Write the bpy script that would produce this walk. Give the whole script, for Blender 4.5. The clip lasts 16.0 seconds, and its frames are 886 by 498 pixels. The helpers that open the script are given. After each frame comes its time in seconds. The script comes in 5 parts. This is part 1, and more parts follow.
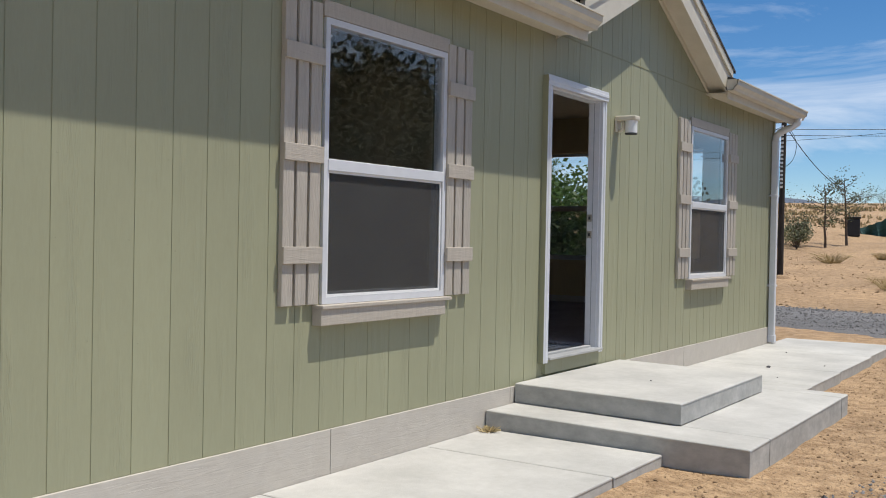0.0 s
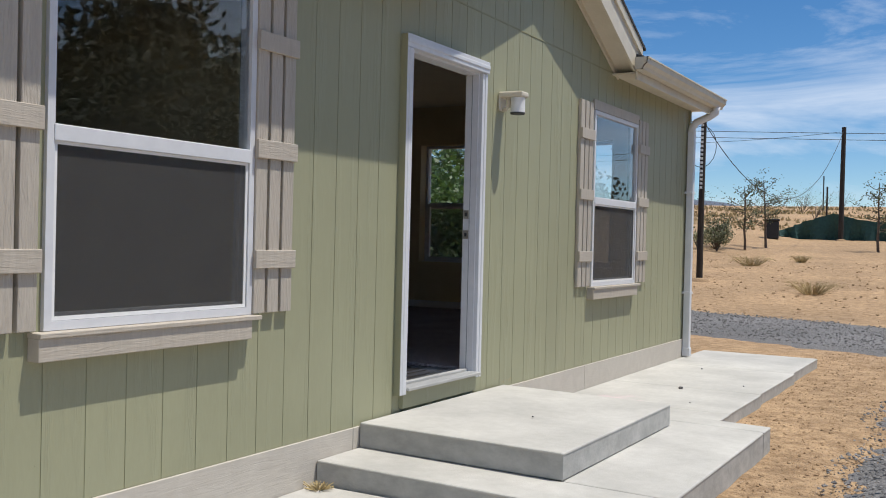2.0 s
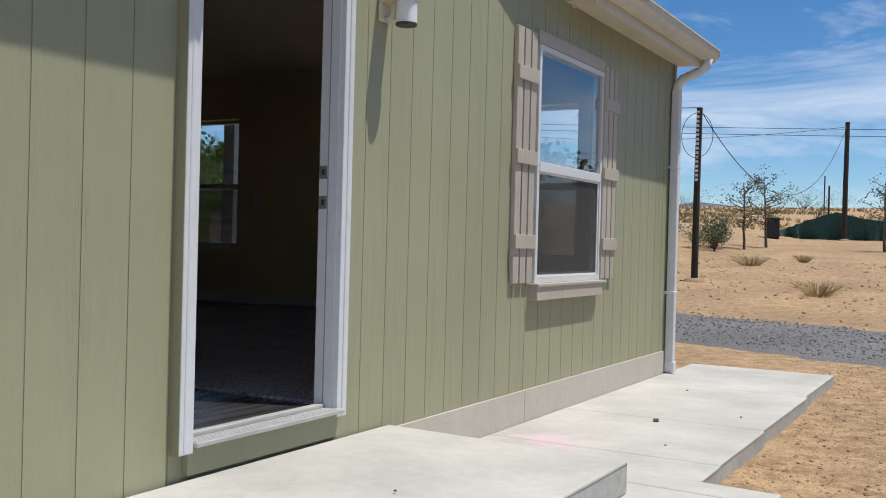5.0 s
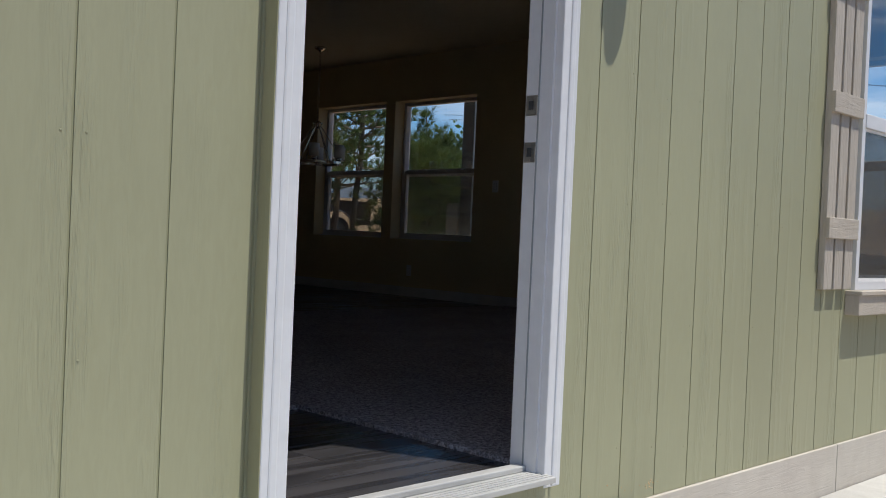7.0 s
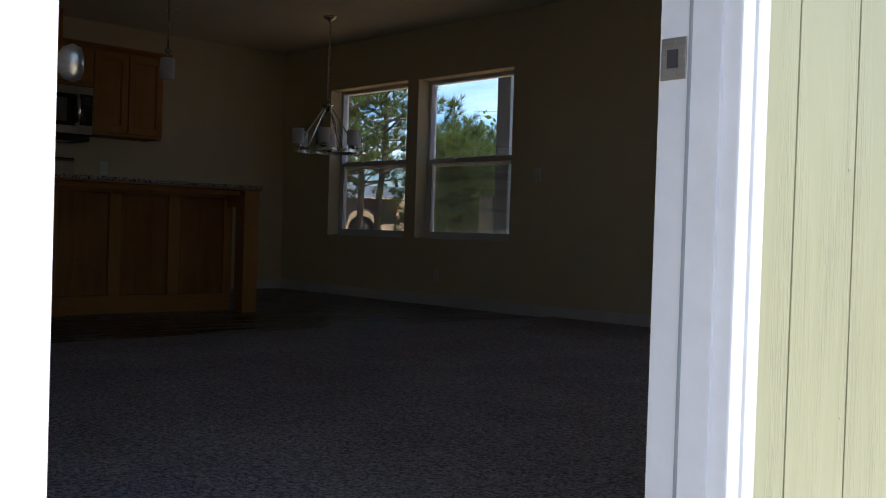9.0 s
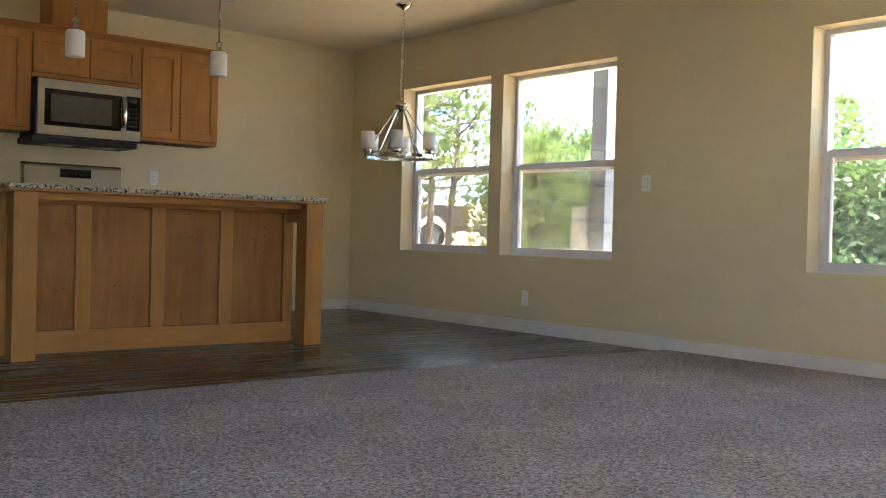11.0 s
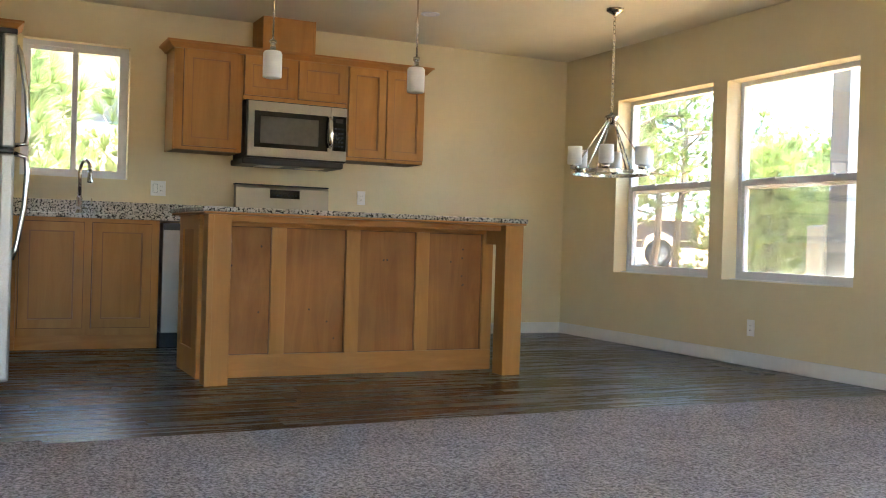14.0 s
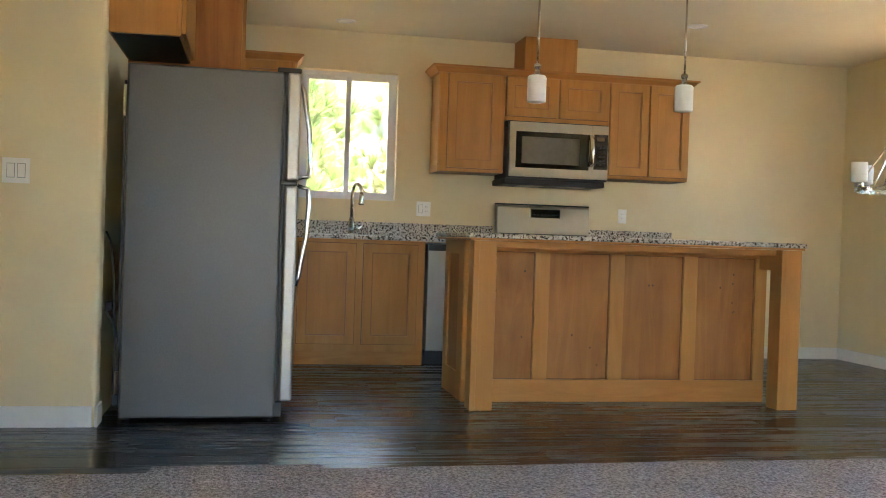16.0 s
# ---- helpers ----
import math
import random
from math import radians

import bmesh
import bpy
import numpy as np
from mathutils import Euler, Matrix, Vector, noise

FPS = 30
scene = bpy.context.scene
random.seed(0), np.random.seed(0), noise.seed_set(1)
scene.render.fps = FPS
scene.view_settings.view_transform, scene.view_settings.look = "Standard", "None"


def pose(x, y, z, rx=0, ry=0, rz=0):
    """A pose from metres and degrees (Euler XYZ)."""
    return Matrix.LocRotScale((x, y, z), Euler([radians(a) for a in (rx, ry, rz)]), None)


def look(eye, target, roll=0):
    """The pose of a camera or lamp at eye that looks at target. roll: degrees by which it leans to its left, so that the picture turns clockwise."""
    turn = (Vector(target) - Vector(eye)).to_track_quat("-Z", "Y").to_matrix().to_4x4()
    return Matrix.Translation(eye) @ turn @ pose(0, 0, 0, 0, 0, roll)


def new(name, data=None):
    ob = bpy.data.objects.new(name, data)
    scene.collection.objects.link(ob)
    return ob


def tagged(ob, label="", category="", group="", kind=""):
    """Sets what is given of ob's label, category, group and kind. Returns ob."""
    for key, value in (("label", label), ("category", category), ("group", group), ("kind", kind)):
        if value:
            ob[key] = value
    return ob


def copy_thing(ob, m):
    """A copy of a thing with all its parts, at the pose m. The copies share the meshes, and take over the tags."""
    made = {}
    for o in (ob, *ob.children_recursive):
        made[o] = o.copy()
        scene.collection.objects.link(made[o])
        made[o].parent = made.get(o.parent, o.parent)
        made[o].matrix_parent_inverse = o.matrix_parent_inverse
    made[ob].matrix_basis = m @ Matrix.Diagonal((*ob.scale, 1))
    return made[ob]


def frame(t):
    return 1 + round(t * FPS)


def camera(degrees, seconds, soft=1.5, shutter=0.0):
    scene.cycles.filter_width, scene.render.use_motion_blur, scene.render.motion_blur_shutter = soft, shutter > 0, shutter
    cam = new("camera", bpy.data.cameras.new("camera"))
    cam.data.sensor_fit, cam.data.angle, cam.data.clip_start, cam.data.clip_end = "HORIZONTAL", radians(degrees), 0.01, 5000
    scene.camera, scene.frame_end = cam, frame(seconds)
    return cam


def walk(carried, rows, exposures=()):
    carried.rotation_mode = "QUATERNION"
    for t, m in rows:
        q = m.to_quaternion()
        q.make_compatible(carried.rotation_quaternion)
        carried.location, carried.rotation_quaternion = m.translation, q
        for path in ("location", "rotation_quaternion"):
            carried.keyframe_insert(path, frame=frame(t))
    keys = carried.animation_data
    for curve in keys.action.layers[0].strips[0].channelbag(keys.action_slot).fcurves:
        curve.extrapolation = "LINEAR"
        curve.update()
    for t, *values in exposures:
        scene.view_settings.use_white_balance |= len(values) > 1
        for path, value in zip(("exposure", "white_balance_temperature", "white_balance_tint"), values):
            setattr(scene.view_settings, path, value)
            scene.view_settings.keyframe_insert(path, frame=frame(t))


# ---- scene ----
cam = camera(48.8, 16.0, soft=1.0)
PATH = [
    (0, (3.512, -6.535, 0.899), (2.397, -4.875, 0.875), 1.1),
    (0.5, (3.437, -6.107, 0.902), (2.32, -4.448, 0.878), 1.2),
    (1, (3.337, -5.699, 0.922), (2.29, -3.995, 0.903), 1.2),
    (1.5, (3.319, -5.302, 0.906), (2.318, -3.57, 0.887), 1.2),
    (2, (3.165, -4.975, 0.909), (2.174, -3.237, 0.889), 1.4),
    (2.5, (3.011, -4.653, 0.903), (2.023, -2.914, 0.885), 1.4),
    (3, (2.927, -4.277, 0.894), (1.946, -2.535, 0.876), 1.5),
    (3.2, (2.889, -4.125, 0.887), (1.91, -2.381, 0.866), 1.5),
    (5.3, (2.619, -2.38, 0.755), (1.623, -0.646, 0.741), 1.5),
    (5.5, (2.58, -2.203, 0.743), (1.511, -0.513, 0.728), 1.7),
    (6, (2.352, -1.83, 0.746), (1.01, -0.348, 0.715), 2.4),
    (6.5, (2.079, -1.542, 0.724), (0.687, -0.106, 0.692), 2.5),
    (7, (1.822, -1.225, 0.688), (0.407, 0.188, 0.659), 2.5),
    (7.5, (1.494, -0.949, 0.69), (0.072, 0.457, 0.659), 2.2),
    (8, (1.225, -0.664, 0.635), (-0.201, 0.738, 0.594), 2.3),
    (8.5, (0.998, -0.347, 0.633), (-0.437, 1.046, 0.595), 2.0),
    (9, (0.729, -0.18, 0.687), (-0.728, 1.19, 0.653), 1.8),
    (11.3, (-0.308, 0.554, 0.786), (-1.888, 1.78, 0.757), 1.7),
    (11.5, (-0.351, 0.614, 0.779), (-1.957, 1.806, 0.751), 1.8),
    (12, (-0.398, 0.723, 0.782), (-2.07, 1.82, 0.758), 1.6),
    (12.5, (-0.429, 0.834, 0.789), (-2.168, 1.823, 0.767), 1.6),
    (13, (-0.457, 0.862, 0.8), (-2.219, 1.808, 0.783), 1.6),
    (13.5, (-0.477, 0.88, 0.818), (-2.259, 1.789, 0.802), 1.7),
    (14, (-0.508, 0.866, 0.846), (-2.308, 1.738, 0.832), 1.7),
    (14.5, (-0.537, 0.853, 0.881), (-2.401, 1.577, 0.865), 1.8),
    (15, (-0.56, 0.831, 0.912), (-2.473, 1.415, 0.893), 1.8),
    (15.5, (-0.583, 0.813, 0.934), (-2.525, 1.291, 0.914), 1.8),
    (16, (-0.606, 0.817, 0.965), (-2.568, 1.205, 0.945), 1.9),
]
EXPOSURES = [(0.0, 0.05, 6350, 9), (5.5, 0.05, 6350, 9), (7.0, 0.1, 6300, 9), (8.0, 0.5, 6150, 9), (8.5, 0.75, 6150, 9), (9.0, 1.2, 6200, 8), (9.5, 1.85, 6350, 8), (10.5, 4.25, 6700, 6), (11.3, 4.8, 6850, 5), (12.5, 5.2, 6850, 5), (13.5, 5.35, 6850, 5), (14.5, 5.4, 6900, 5), (16.0, 5.55, 6950, 5)]
walk(cam, [(t, look(eye, target, roll)) for t, eye, target, roll in PATH], EXPOSURES)

# ---- sky and sun ----
SUN_WAY = Vector((1.0, 0.42, 3.1)).normalized()
world = bpy.data.worlds.new("sky")
scene.world = world
world.use_nodes = True
wn, wl = world.node_tree.nodes, world.node_tree.links
wn.clear()
w_out = wn.new("ShaderNodeOutputWorld")
w_bg = wn.new("ShaderNodeBackground")
w_sky = wn.new("ShaderNodeTexSky")
w_sky.sky_type = "NISHITA"
w_sky.sun_disc = False
w_sky.sun_elevation = math.asin(SUN_WAY.z)
w_sky.sun_rotation = math.atan2(SUN_WAY.x, SUN_WAY.y)
w_sky.altitude, w_sky.air_density, w_sky.dust_density, w_sky.ozone_density = 1500, 0.9, 0.0, 3.0
w_bg.inputs["Strength"].default_value = 0.105
w_co = wn.new("ShaderNodeTexCoord")
w_map = wn.new("ShaderNodeMapping")
w_map.inputs["Scale"].default_value = (1.6, 1.6, 9.0)
w_map.inputs["Rotation"].default_value = (0.12, 0.1, 0.4)
w_noise = wn.new("ShaderNodeTexNoise")
w_noise.inputs["Scale"].default_value, w_noise.inputs["Detail"].default_value = 1.7, 9.0
w_noise.inputs["Roughness"].default_value, w_noise.inputs["Distortion"].default_value = 0.6, 0.5
w_ramp = wn.new("ShaderNodeValToRGB")
w_ramp.color_ramp.elements[0].position, w_ramp.color_ramp.elements[1].position = 0.45, 0.76
w_mix = wn.new("ShaderNodeMixRGB")
w_mix.inputs["Color2"].default_value = (7.6, 8.1, 9.0, 1)
wl.new(w_co.outputs["Generated"], w_map.inputs["Vector"])
wl.new(w_map.outputs["Vector"], w_noise.inputs["Vector"])
wl.new(w_noise.outputs["Fac"], w_ramp.inputs["Fac"])
wl.new(w_ramp.outputs["Color"], w_mix.inputs["Fac"])
w_hue = wn.new("ShaderNodeHueSaturation")
w_hue.inputs["Saturation"].default_value = 1.25
wl.new(w_sky.outputs["Color"], w_hue.inputs["Color"])
wl.new(w_hue.outputs["Color"], w_mix.inputs["Color1"])
wl.new(w_mix.outputs["Color"], w_bg.inputs["Color"])
wl.new(w_bg.outputs["Background"], w_out.inputs["Surface"])
sun_data = bpy.data.lights.new("sun", "SUN")
sun_data.energy, sun_data.angle, sun_data.color = 4.4, radians(0.53), (1.0, 0.95, 0.87)
sun = new("sun", sun_data)
sun.matrix_world = look(SUN_WAY * 40, (0, 0, 0))


# ---- materials ----
def material(name, colours, rough=0.6, metal=0.0, grain=(20, 20, 20), detail=6.0, large=0.8, spread=0.25,
             bump=0.0, bump_grain=None, contrast=(0.35, 0.65), vary=0.0, coat=0.0, distort=0.0, spec=0.5, sparse=False, thin=0.0):
    """A surface with fine grain between two colours, broad stains, relief and optional variation from piece to piece."""
    m = bpy.data.materials.new(name)
    m.use_nodes = True
    n, l = m.node_tree.nodes, m.node_tree.links
    b = n["Principled BSDF"]
    b.inputs["Roughness"].default_value, b.inputs["Metallic"].default_value = rough, metal
    b.inputs["Coat Weight"].default_value = coat
    b.inputs["Specular IOR Level"].default_value = spec
    geo = n.new("ShaderNodeNewGeometry")
    mp = n.new("ShaderNodeMapping")
    mp.inputs["Scale"].default_value = grain
    l.new(geo.outputs["Position"], mp.inputs["Vector"])
    info = n.new("ShaderNodeObjectInfo")
    if vary:
        sh = n.new("ShaderNodeVectorMath")
        sh.operation = "SCALE"
        sh.inputs["Vector"].default_value = (7.0, 5.0, 3.0)
        l.new(info.outputs["Random"], sh.inputs["Scale"])
        l.new(sh.outputs["Vector"], mp.inputs["Location"])
    nz = n.new("ShaderNodeTexNoise")
    nz.inputs["Scale"].default_value, nz.inputs["Detail"].default_value = 1.0, detail
    nz.inputs["Roughness"].default_value, nz.inputs["Distortion"].default_value = 0.65, distort
    l.new(mp.outputs["Vector"], nz.inputs["Vector"])
    ramp = n.new("ShaderNodeValToRGB")
    ramp.color_ramp.elements[0].position, ramp.color_ramp.elements[1].position = contrast
    ramp.color_ramp.elements[0].color, ramp.color_ramp.elements[1].color = (*colours[0], 1), (*colours[1], 1)
    l.new(nz.outputs["Fac"], ramp.inputs["Fac"])
    big = n.new("ShaderNodeTexNoise")
    big.inputs["Scale"].default_value, big.inputs["Detail"].default_value = large, 4.0
    l.new(geo.outputs["Position"], big.inputs["Vector"])
    ran = n.new("ShaderNodeMapRange")
    ran.inputs["From Min"].default_value, ran.inputs["From Max"].default_value = 0.3, 0.7
    ran.inputs["To Min"].default_value, ran.inputs["To Max"].default_value = 1 - spread / 2, 1 + spread / 2
    l.new(big.outputs["Fac"], ran.inputs["Value"])
    mul = n.new("ShaderNodeVectorMath")
    mul.operation = "SCALE"
    l.new(ramp.outputs["Color"], mul.inputs["Vector"])
    l.new(ran.outputs["Result"], mul.inputs["Scale"])
    last = mul
    if vary:
        pr = n.new("ShaderNodeMapRange")
        pr.inputs["To Min"].default_value, pr.inputs["To Max"].default_value = 1 - vary, 1 + vary
        l.new(info.outputs["Random"], pr.inputs["Value"])
        last = n.new("ShaderNodeVectorMath")
        last.operation = "SCALE"
        l.new(mul.outputs["Vector"], last.inputs["Vector"])
        l.new(pr.outputs["Result"], last.inputs["Scale"])
    l.new(last.outputs["Vector"], b.inputs["Base Color"])
    rr = n.new("ShaderNodeMapRange")
    rr.inputs["To Min"].default_value, rr.inputs["To Max"].default_value = max(rough - 0.1, 0.02), min(rough + 0.1, 1)
    l.new(nz.outputs["Fac"], rr.inputs["Value"])
    l.new(rr.outputs["Result"], b.inputs["Roughness"])
    if bump:
        src = nz
        if bump_grain:
            m2 = n.new("ShaderNodeMapping")
            m2.inputs["Scale"].default_value = bump_grain
            l.new(geo.outputs["Position"], m2.inputs["Vector"])
            src = n.new("ShaderNodeTexNoise")
            src.inputs["Scale"].default_value, src.inputs["Detail"].default_value = 1.0, 4.0
            src.inputs["Distortion"].default_value = distort
            l.new(m2.outputs["Vector"], src.inputs["Vector"])
        bp = n.new("ShaderNodeBump")
        bp.inputs["Strength"].default_value, bp.inputs["Distance"].default_value = 1.0, bump
        if sparse:
            # pressed grain that comes and goes in patches
            m3, pt, pr2, rd = n.new("ShaderNodeMapping"), n.new("ShaderNodeTexNoise"), n.new("ShaderNodeMapRange"), n.new("ShaderNodeMath")
            m3.inputs["Scale"].default_value = (8, 8, 0.9)
            pt.inputs["Scale"].default_value = 1.0
            pr2.inputs["From Min"].default_value, pr2.inputs["From Max"].default_value = 0.53, 0.68
            pr2.inputs["To Max"].default_value = 1.0
            rd.operation = "MULTIPLY"
            l.new(geo.outputs["Position"], m3.inputs["Vector"])
            l.new(m3.outputs["Vector"], pt.inputs["Vector"])
            l.new(pt.outputs["Fac"], pr2.inputs["Value"])
            l.new(src.outputs["Fac"], rd.inputs[0])
            l.new(pr2.outputs["Result"], rd.inputs[1])
            l.new(rd.outputs["Value"], bp.inputs["Height"])
        else:
            l.new(src.outputs["Fac"], bp.inputs["Height"])
        l.new(bp.outputs["Normal"], b.inputs["Normal"])
    if thin:
        tr, mx = n.new("ShaderNodeBsdfTranslucent"), n.new("ShaderNodeMixShader")
        mx.inputs["Fac"].default_value = thin
        l.new(last.outputs["Vector"], tr.inputs["Color"])
        l.new(b.outputs["BSDF"], mx.inputs[1])
        l.new(tr.outputs["BSDF"], mx.inputs[2])
        l.new(mx.outputs["Shader"], n["Material Output"].inputs["Surface"])
    return m


def glass_material(name, tint, rough=0.0, ior=1.5):
    m = bpy.data.materials.new(name)
    m.use_nodes = True
    b = m.node_tree.nodes["Principled BSDF"]
    b.inputs["Base Color"].default_value = (*tint, 1)
    b.inputs["Roughness"].default_value, b.inputs["IOR"].default_value = rough, ior
    b.inputs["Transmission Weight"].default_value = 1.0
    return m


def screen_material(name, colour, cover):
    """Insect screen: fine threads, of which a share of the light passes."""
    m = bpy.data.materials.new(name)
    m.use_nodes = True
    n, l = m.node_tree.nodes, m.node_tree.links
    b = n["Principled BSDF"]
    b.inputs["Base Color"].default_value, b.inputs["Roughness"].default_value = (*colour, 1), 0.8
    t, mix = n.new("ShaderNodeBsdfTransparent"), n.new("ShaderNodeMixShader")
    geo, nz = n.new("ShaderNodeNewGeometry"), n.new("ShaderNodeTexNoise")
    nz.inputs["Scale"].default_value = 3.0
    ran = n.new("ShaderNodeMapRange")
    ran.inputs["To Min"].default_value, ran.inputs["To Max"].default_value = cover - 0.06, cover + 0.06
    l.new(geo.outputs["Position"], nz.inputs["Vector"])
    l.new(nz.outputs["Fac"], ran.inputs["Value"])
    l.new(ran.outputs["Result"], mix.inputs["Fac"])
    l.new(t.outputs["BSDF"], mix.inputs[1])
    l.new(b.outputs["BSDF"], mix.inputs[2])
    l.new(mix.outputs["Shader"], n["Material Output"].inputs["Surface"])
    return m


SIDING = material("siding_paint", ((0.324, 0.318, 0.2), (0.342, 0.336, 0.213)), 0.5, grain=(50, 50, 8), large=0.9, spread=0.12, bump=0.005, bump_grain=(75, 75, 5.5), distort=1.6, vary=0.02, sparse=True)
GROOVE = material("groove_paint", ((0.28, 0.277, 0.166), (0.3, 0.296, 0.178)), 0.7, spread=0.1)
TRIM = material("trim_paint", ((0.44, 0.385, 0.315), (0.5, 0.44, 0.365)), 0.55, grain=(30, 30, 6), spread=0.1, bump=0.0028, bump_grain=(60, 7, 60), distort=1.2)
SKIRT = material("skirt_paint", ((0.5, 0.45, 0.385), (0.55, 0.5, 0.43)), 0.55, grain=(6, 6, 6), spread=0.1, bump=0.0016, bump_grain=(50, 5, 60), distort=1.2)
SHUTTER = material("shutter_paint", ((0.44, 0.385, 0.32), (0.5, 0.445, 0.37)), 0.55, grain=(50, 50, 4), spread=0.1, bump=0.008, bump_grain=(70, 70, 9), distort=1.0, vary=0.04)
EAVE = material("eave_paint", ((0.6, 0.54, 0.43), (0.66, 0.6, 0.49)), 0.5, grain=(8, 8, 8), spread=0.08)
WHITE = material("white_vinyl", ((0.64, 0.64, 0.655), (0.69, 0.69, 0.705)), 0.4, grain=(12, 12, 12), spread=0.05)
SHINGLE = material("asphalt_shingle", ((0.03, 0.03, 0.033), (0.075, 0.072, 0.07)), 0.9, grain=(60, 60, 60), bump=0.004)
CONCRETE = material("concrete", ((0.44, 0.42, 0.382), (0.485, 0.466, 0.428)), 0.8, grain=(18, 18, 18), large=1.9, spread=0.3, bump=0.002, bump_grain=(110, 110, 110), detail=9)
CONCRETE_SIDE = material("formed_concrete", ((0.36, 0.35, 0.325), (0.47, 0.458, 0.425)), 0.85, grain=(9, 9, 14), large=2.5, spread=0.2, bump=0.002, bump_grain=(60, 60, 60))
DIRT = material("sandy_dirt", ((0.31, 0.195, 0.1), (0.49, 0.325, 0.18)), 0.95, grain=(7, 7, 7), detail=10, large=0.35, spread=0.34, bump=0.05, bump_grain=(30, 30, 30), contrast=(0.4, 0.6))
GRAVEL = material("gravel", ((0.085, 0.082, 0.083), (0.25, 0.238, 0.23)), 0.9, grain=(38, 38, 38), detail=8, large=0.5, spread=0.35, bump=0.03, bump_grain=(40, 40, 40))
CLOD = material("dirt_clod", ((0.2, 0.125, 0.065), (0.42, 0.28, 0.16)), 0.95, grain=(30, 30, 30))
STONE = material("gravel_stone", ((0.08, 0.077, 0.078), (0.28, 0.265, 0.255)), 0.9, grain=(12, 12, 12), contrast=(0.4, 0.6))
DRY = material("dry_grass", ((0.3, 0.22, 0.1), (0.5, 0.39, 0.2)), 0.9, grain=(10, 10, 10))
WALL = material("beige_wall_paint", ((0.68, 0.58, 0.372), (0.71, 0.61, 0.397)), 0.75, grain=(3, 3, 3), large=0.5, spread=0.04, bump=0.0009, bump_grain=(55, 55, 55), spec=0.3)
CEILING = material("ceiling_paint", ((0.75, 0.68, 0.52), (0.78, 0.71, 0.55)), 0.85, grain=(3, 3, 3), spread=0.05, bump=0.002, bump_grain=(70, 70, 70))
BASE = material("baseboard_paint", ((0.68, 0.66, 0.63), (0.74, 0.72, 0.69)), 0.4, grain=(6, 6, 6), spread=0.06)
CARPET = material("carpet_pile", ((0.16, 0.14, 0.146), (0.6, 0.545, 0.555)), 0.97, grain=(78, 78, 78), detail=7, large=2.2, spread=0.22, bump=0.022, bump_grain=(70, 70, 70), spec=0.1, contrast=(0.4, 0.62), distort=0.8)
VINYL = material("vinyl_plank", ((0.012, 0.0113, 0.013), (0.064, 0.06, 0.063)), 0.27, grain=(16, 0.9, 16), detail=7, large=1.6, spread=0.3, bump=0.0004, vary=0.45, distort=0.6, contrast=(0.33, 0.75), spec=0.4)
WOOD = material("honey_maple", ((0.39, 0.175, 0.045), (0.475, 0.225, 0.062)), 0.42, grain=(9, 9, 1.0), detail=8, large=1.6, spread=0.2, bump=0.0004, distort=0.8, vary=0.05, spec=0.3)
WOOD_H = material("honey_maple_rail", ((0.375, 0.158, 0.042), (0.47, 0.214, 0.058)), 0.45, spec=0.3, grain=(14, 1.6, 14), detail=8, large=1.6, spread=0.2, distort=0.8, vary=0.05)
ALDER = material("knotty_alder", ((0.27, 0.11, 0.034), (0.375, 0.165, 0.05)), 0.5, spec=0.25, grain=(7, 7, 0.8), detail=9, large=2.4, spread=0.3, distort=1.6, vary=0.06)
# maple darkened so the bead carries the recess shadow in its colour
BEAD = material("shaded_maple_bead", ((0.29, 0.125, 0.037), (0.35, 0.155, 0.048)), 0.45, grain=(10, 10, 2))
# dark brown for painted shadow lines at door and panel edges
SHADOW_LINE = material("painted_shadow_line", ((0.13, 0.05, 0.016), (0.18, 0.075, 0.024)), 0.5, grain=(10, 10, 2))
# dark wood for subfloor and knots; under the wall cabinets it paints shade
WOOD_DARK = material("dark_wood_underside_shade", ((0.1, 0.05, 0.022), (0.16, 0.08, 0.035)), 0.5, grain=(10, 10, 2))
GRANITE = material("speckled_granite", ((0.03, 0.026, 0.023), (0.5, 0.45, 0.39)), 0.22, grain=(62, 62, 62), detail=4, large=14, spread=0.5, contrast=(0.42, 0.51))
STEEL = material("brushed_steel", ((0.39, 0.355, 0.295), (0.46, 0.42, 0.355)), 0.36, 1.0, grain=(2, 160, 160), spread=0.08)
DULL_STEEL = material("dull_steel", ((0.3, 0.285, 0.26), (0.36, 0.345, 0.32)), 0.45, 1.0, grain=(2, 160, 160), spread=0.08)
NICKEL = material("brushed_nickel", ((0.5, 0.46, 0.4), (0.56, 0.51, 0.45)), 0.26, 1.0, spread=0.08)
CHROME = material("polished_steel", ((0.65, 0.65, 0.66), (0.7, 0.7, 0.71)), 0.12, 1.0, spread=0.04)
BLACK = material("black_glass", ((0.008, 0.008, 0.009), (0.012, 0.012, 0.013)), 0.08, spread=0.05)
DARK = material("black_plastic", ((0.012, 0.012, 0.013), (0.02, 0.02, 0.022)), 0.5, spread=0.1)
# base colour raised and yellowed to paint in the wall's reflection
MW_GLASS = material("oven_window", ((0.1, 0.092, 0.075), (0.12, 0.112, 0.09)), 0.1, spread=0.05)
FRIDGE_SIDE = material("grey_fridge_enamel", ((0.06, 0.061, 0.057), (0.072, 0.073, 0.068)), 0.4, grain=(90, 90, 90), spread=0.06, bump=0.0006, bump_grain=(160, 160, 160))
FROST = material("frosted_glass", ((0.78, 0.77, 0.75), (0.84, 0.83, 0.81)), 0.45, spread=0.05)
PLATE = material("white_plate", ((0.8, 0.79, 0.77), (0.84, 0.83, 0.81)), 0.35, spread=0.04)
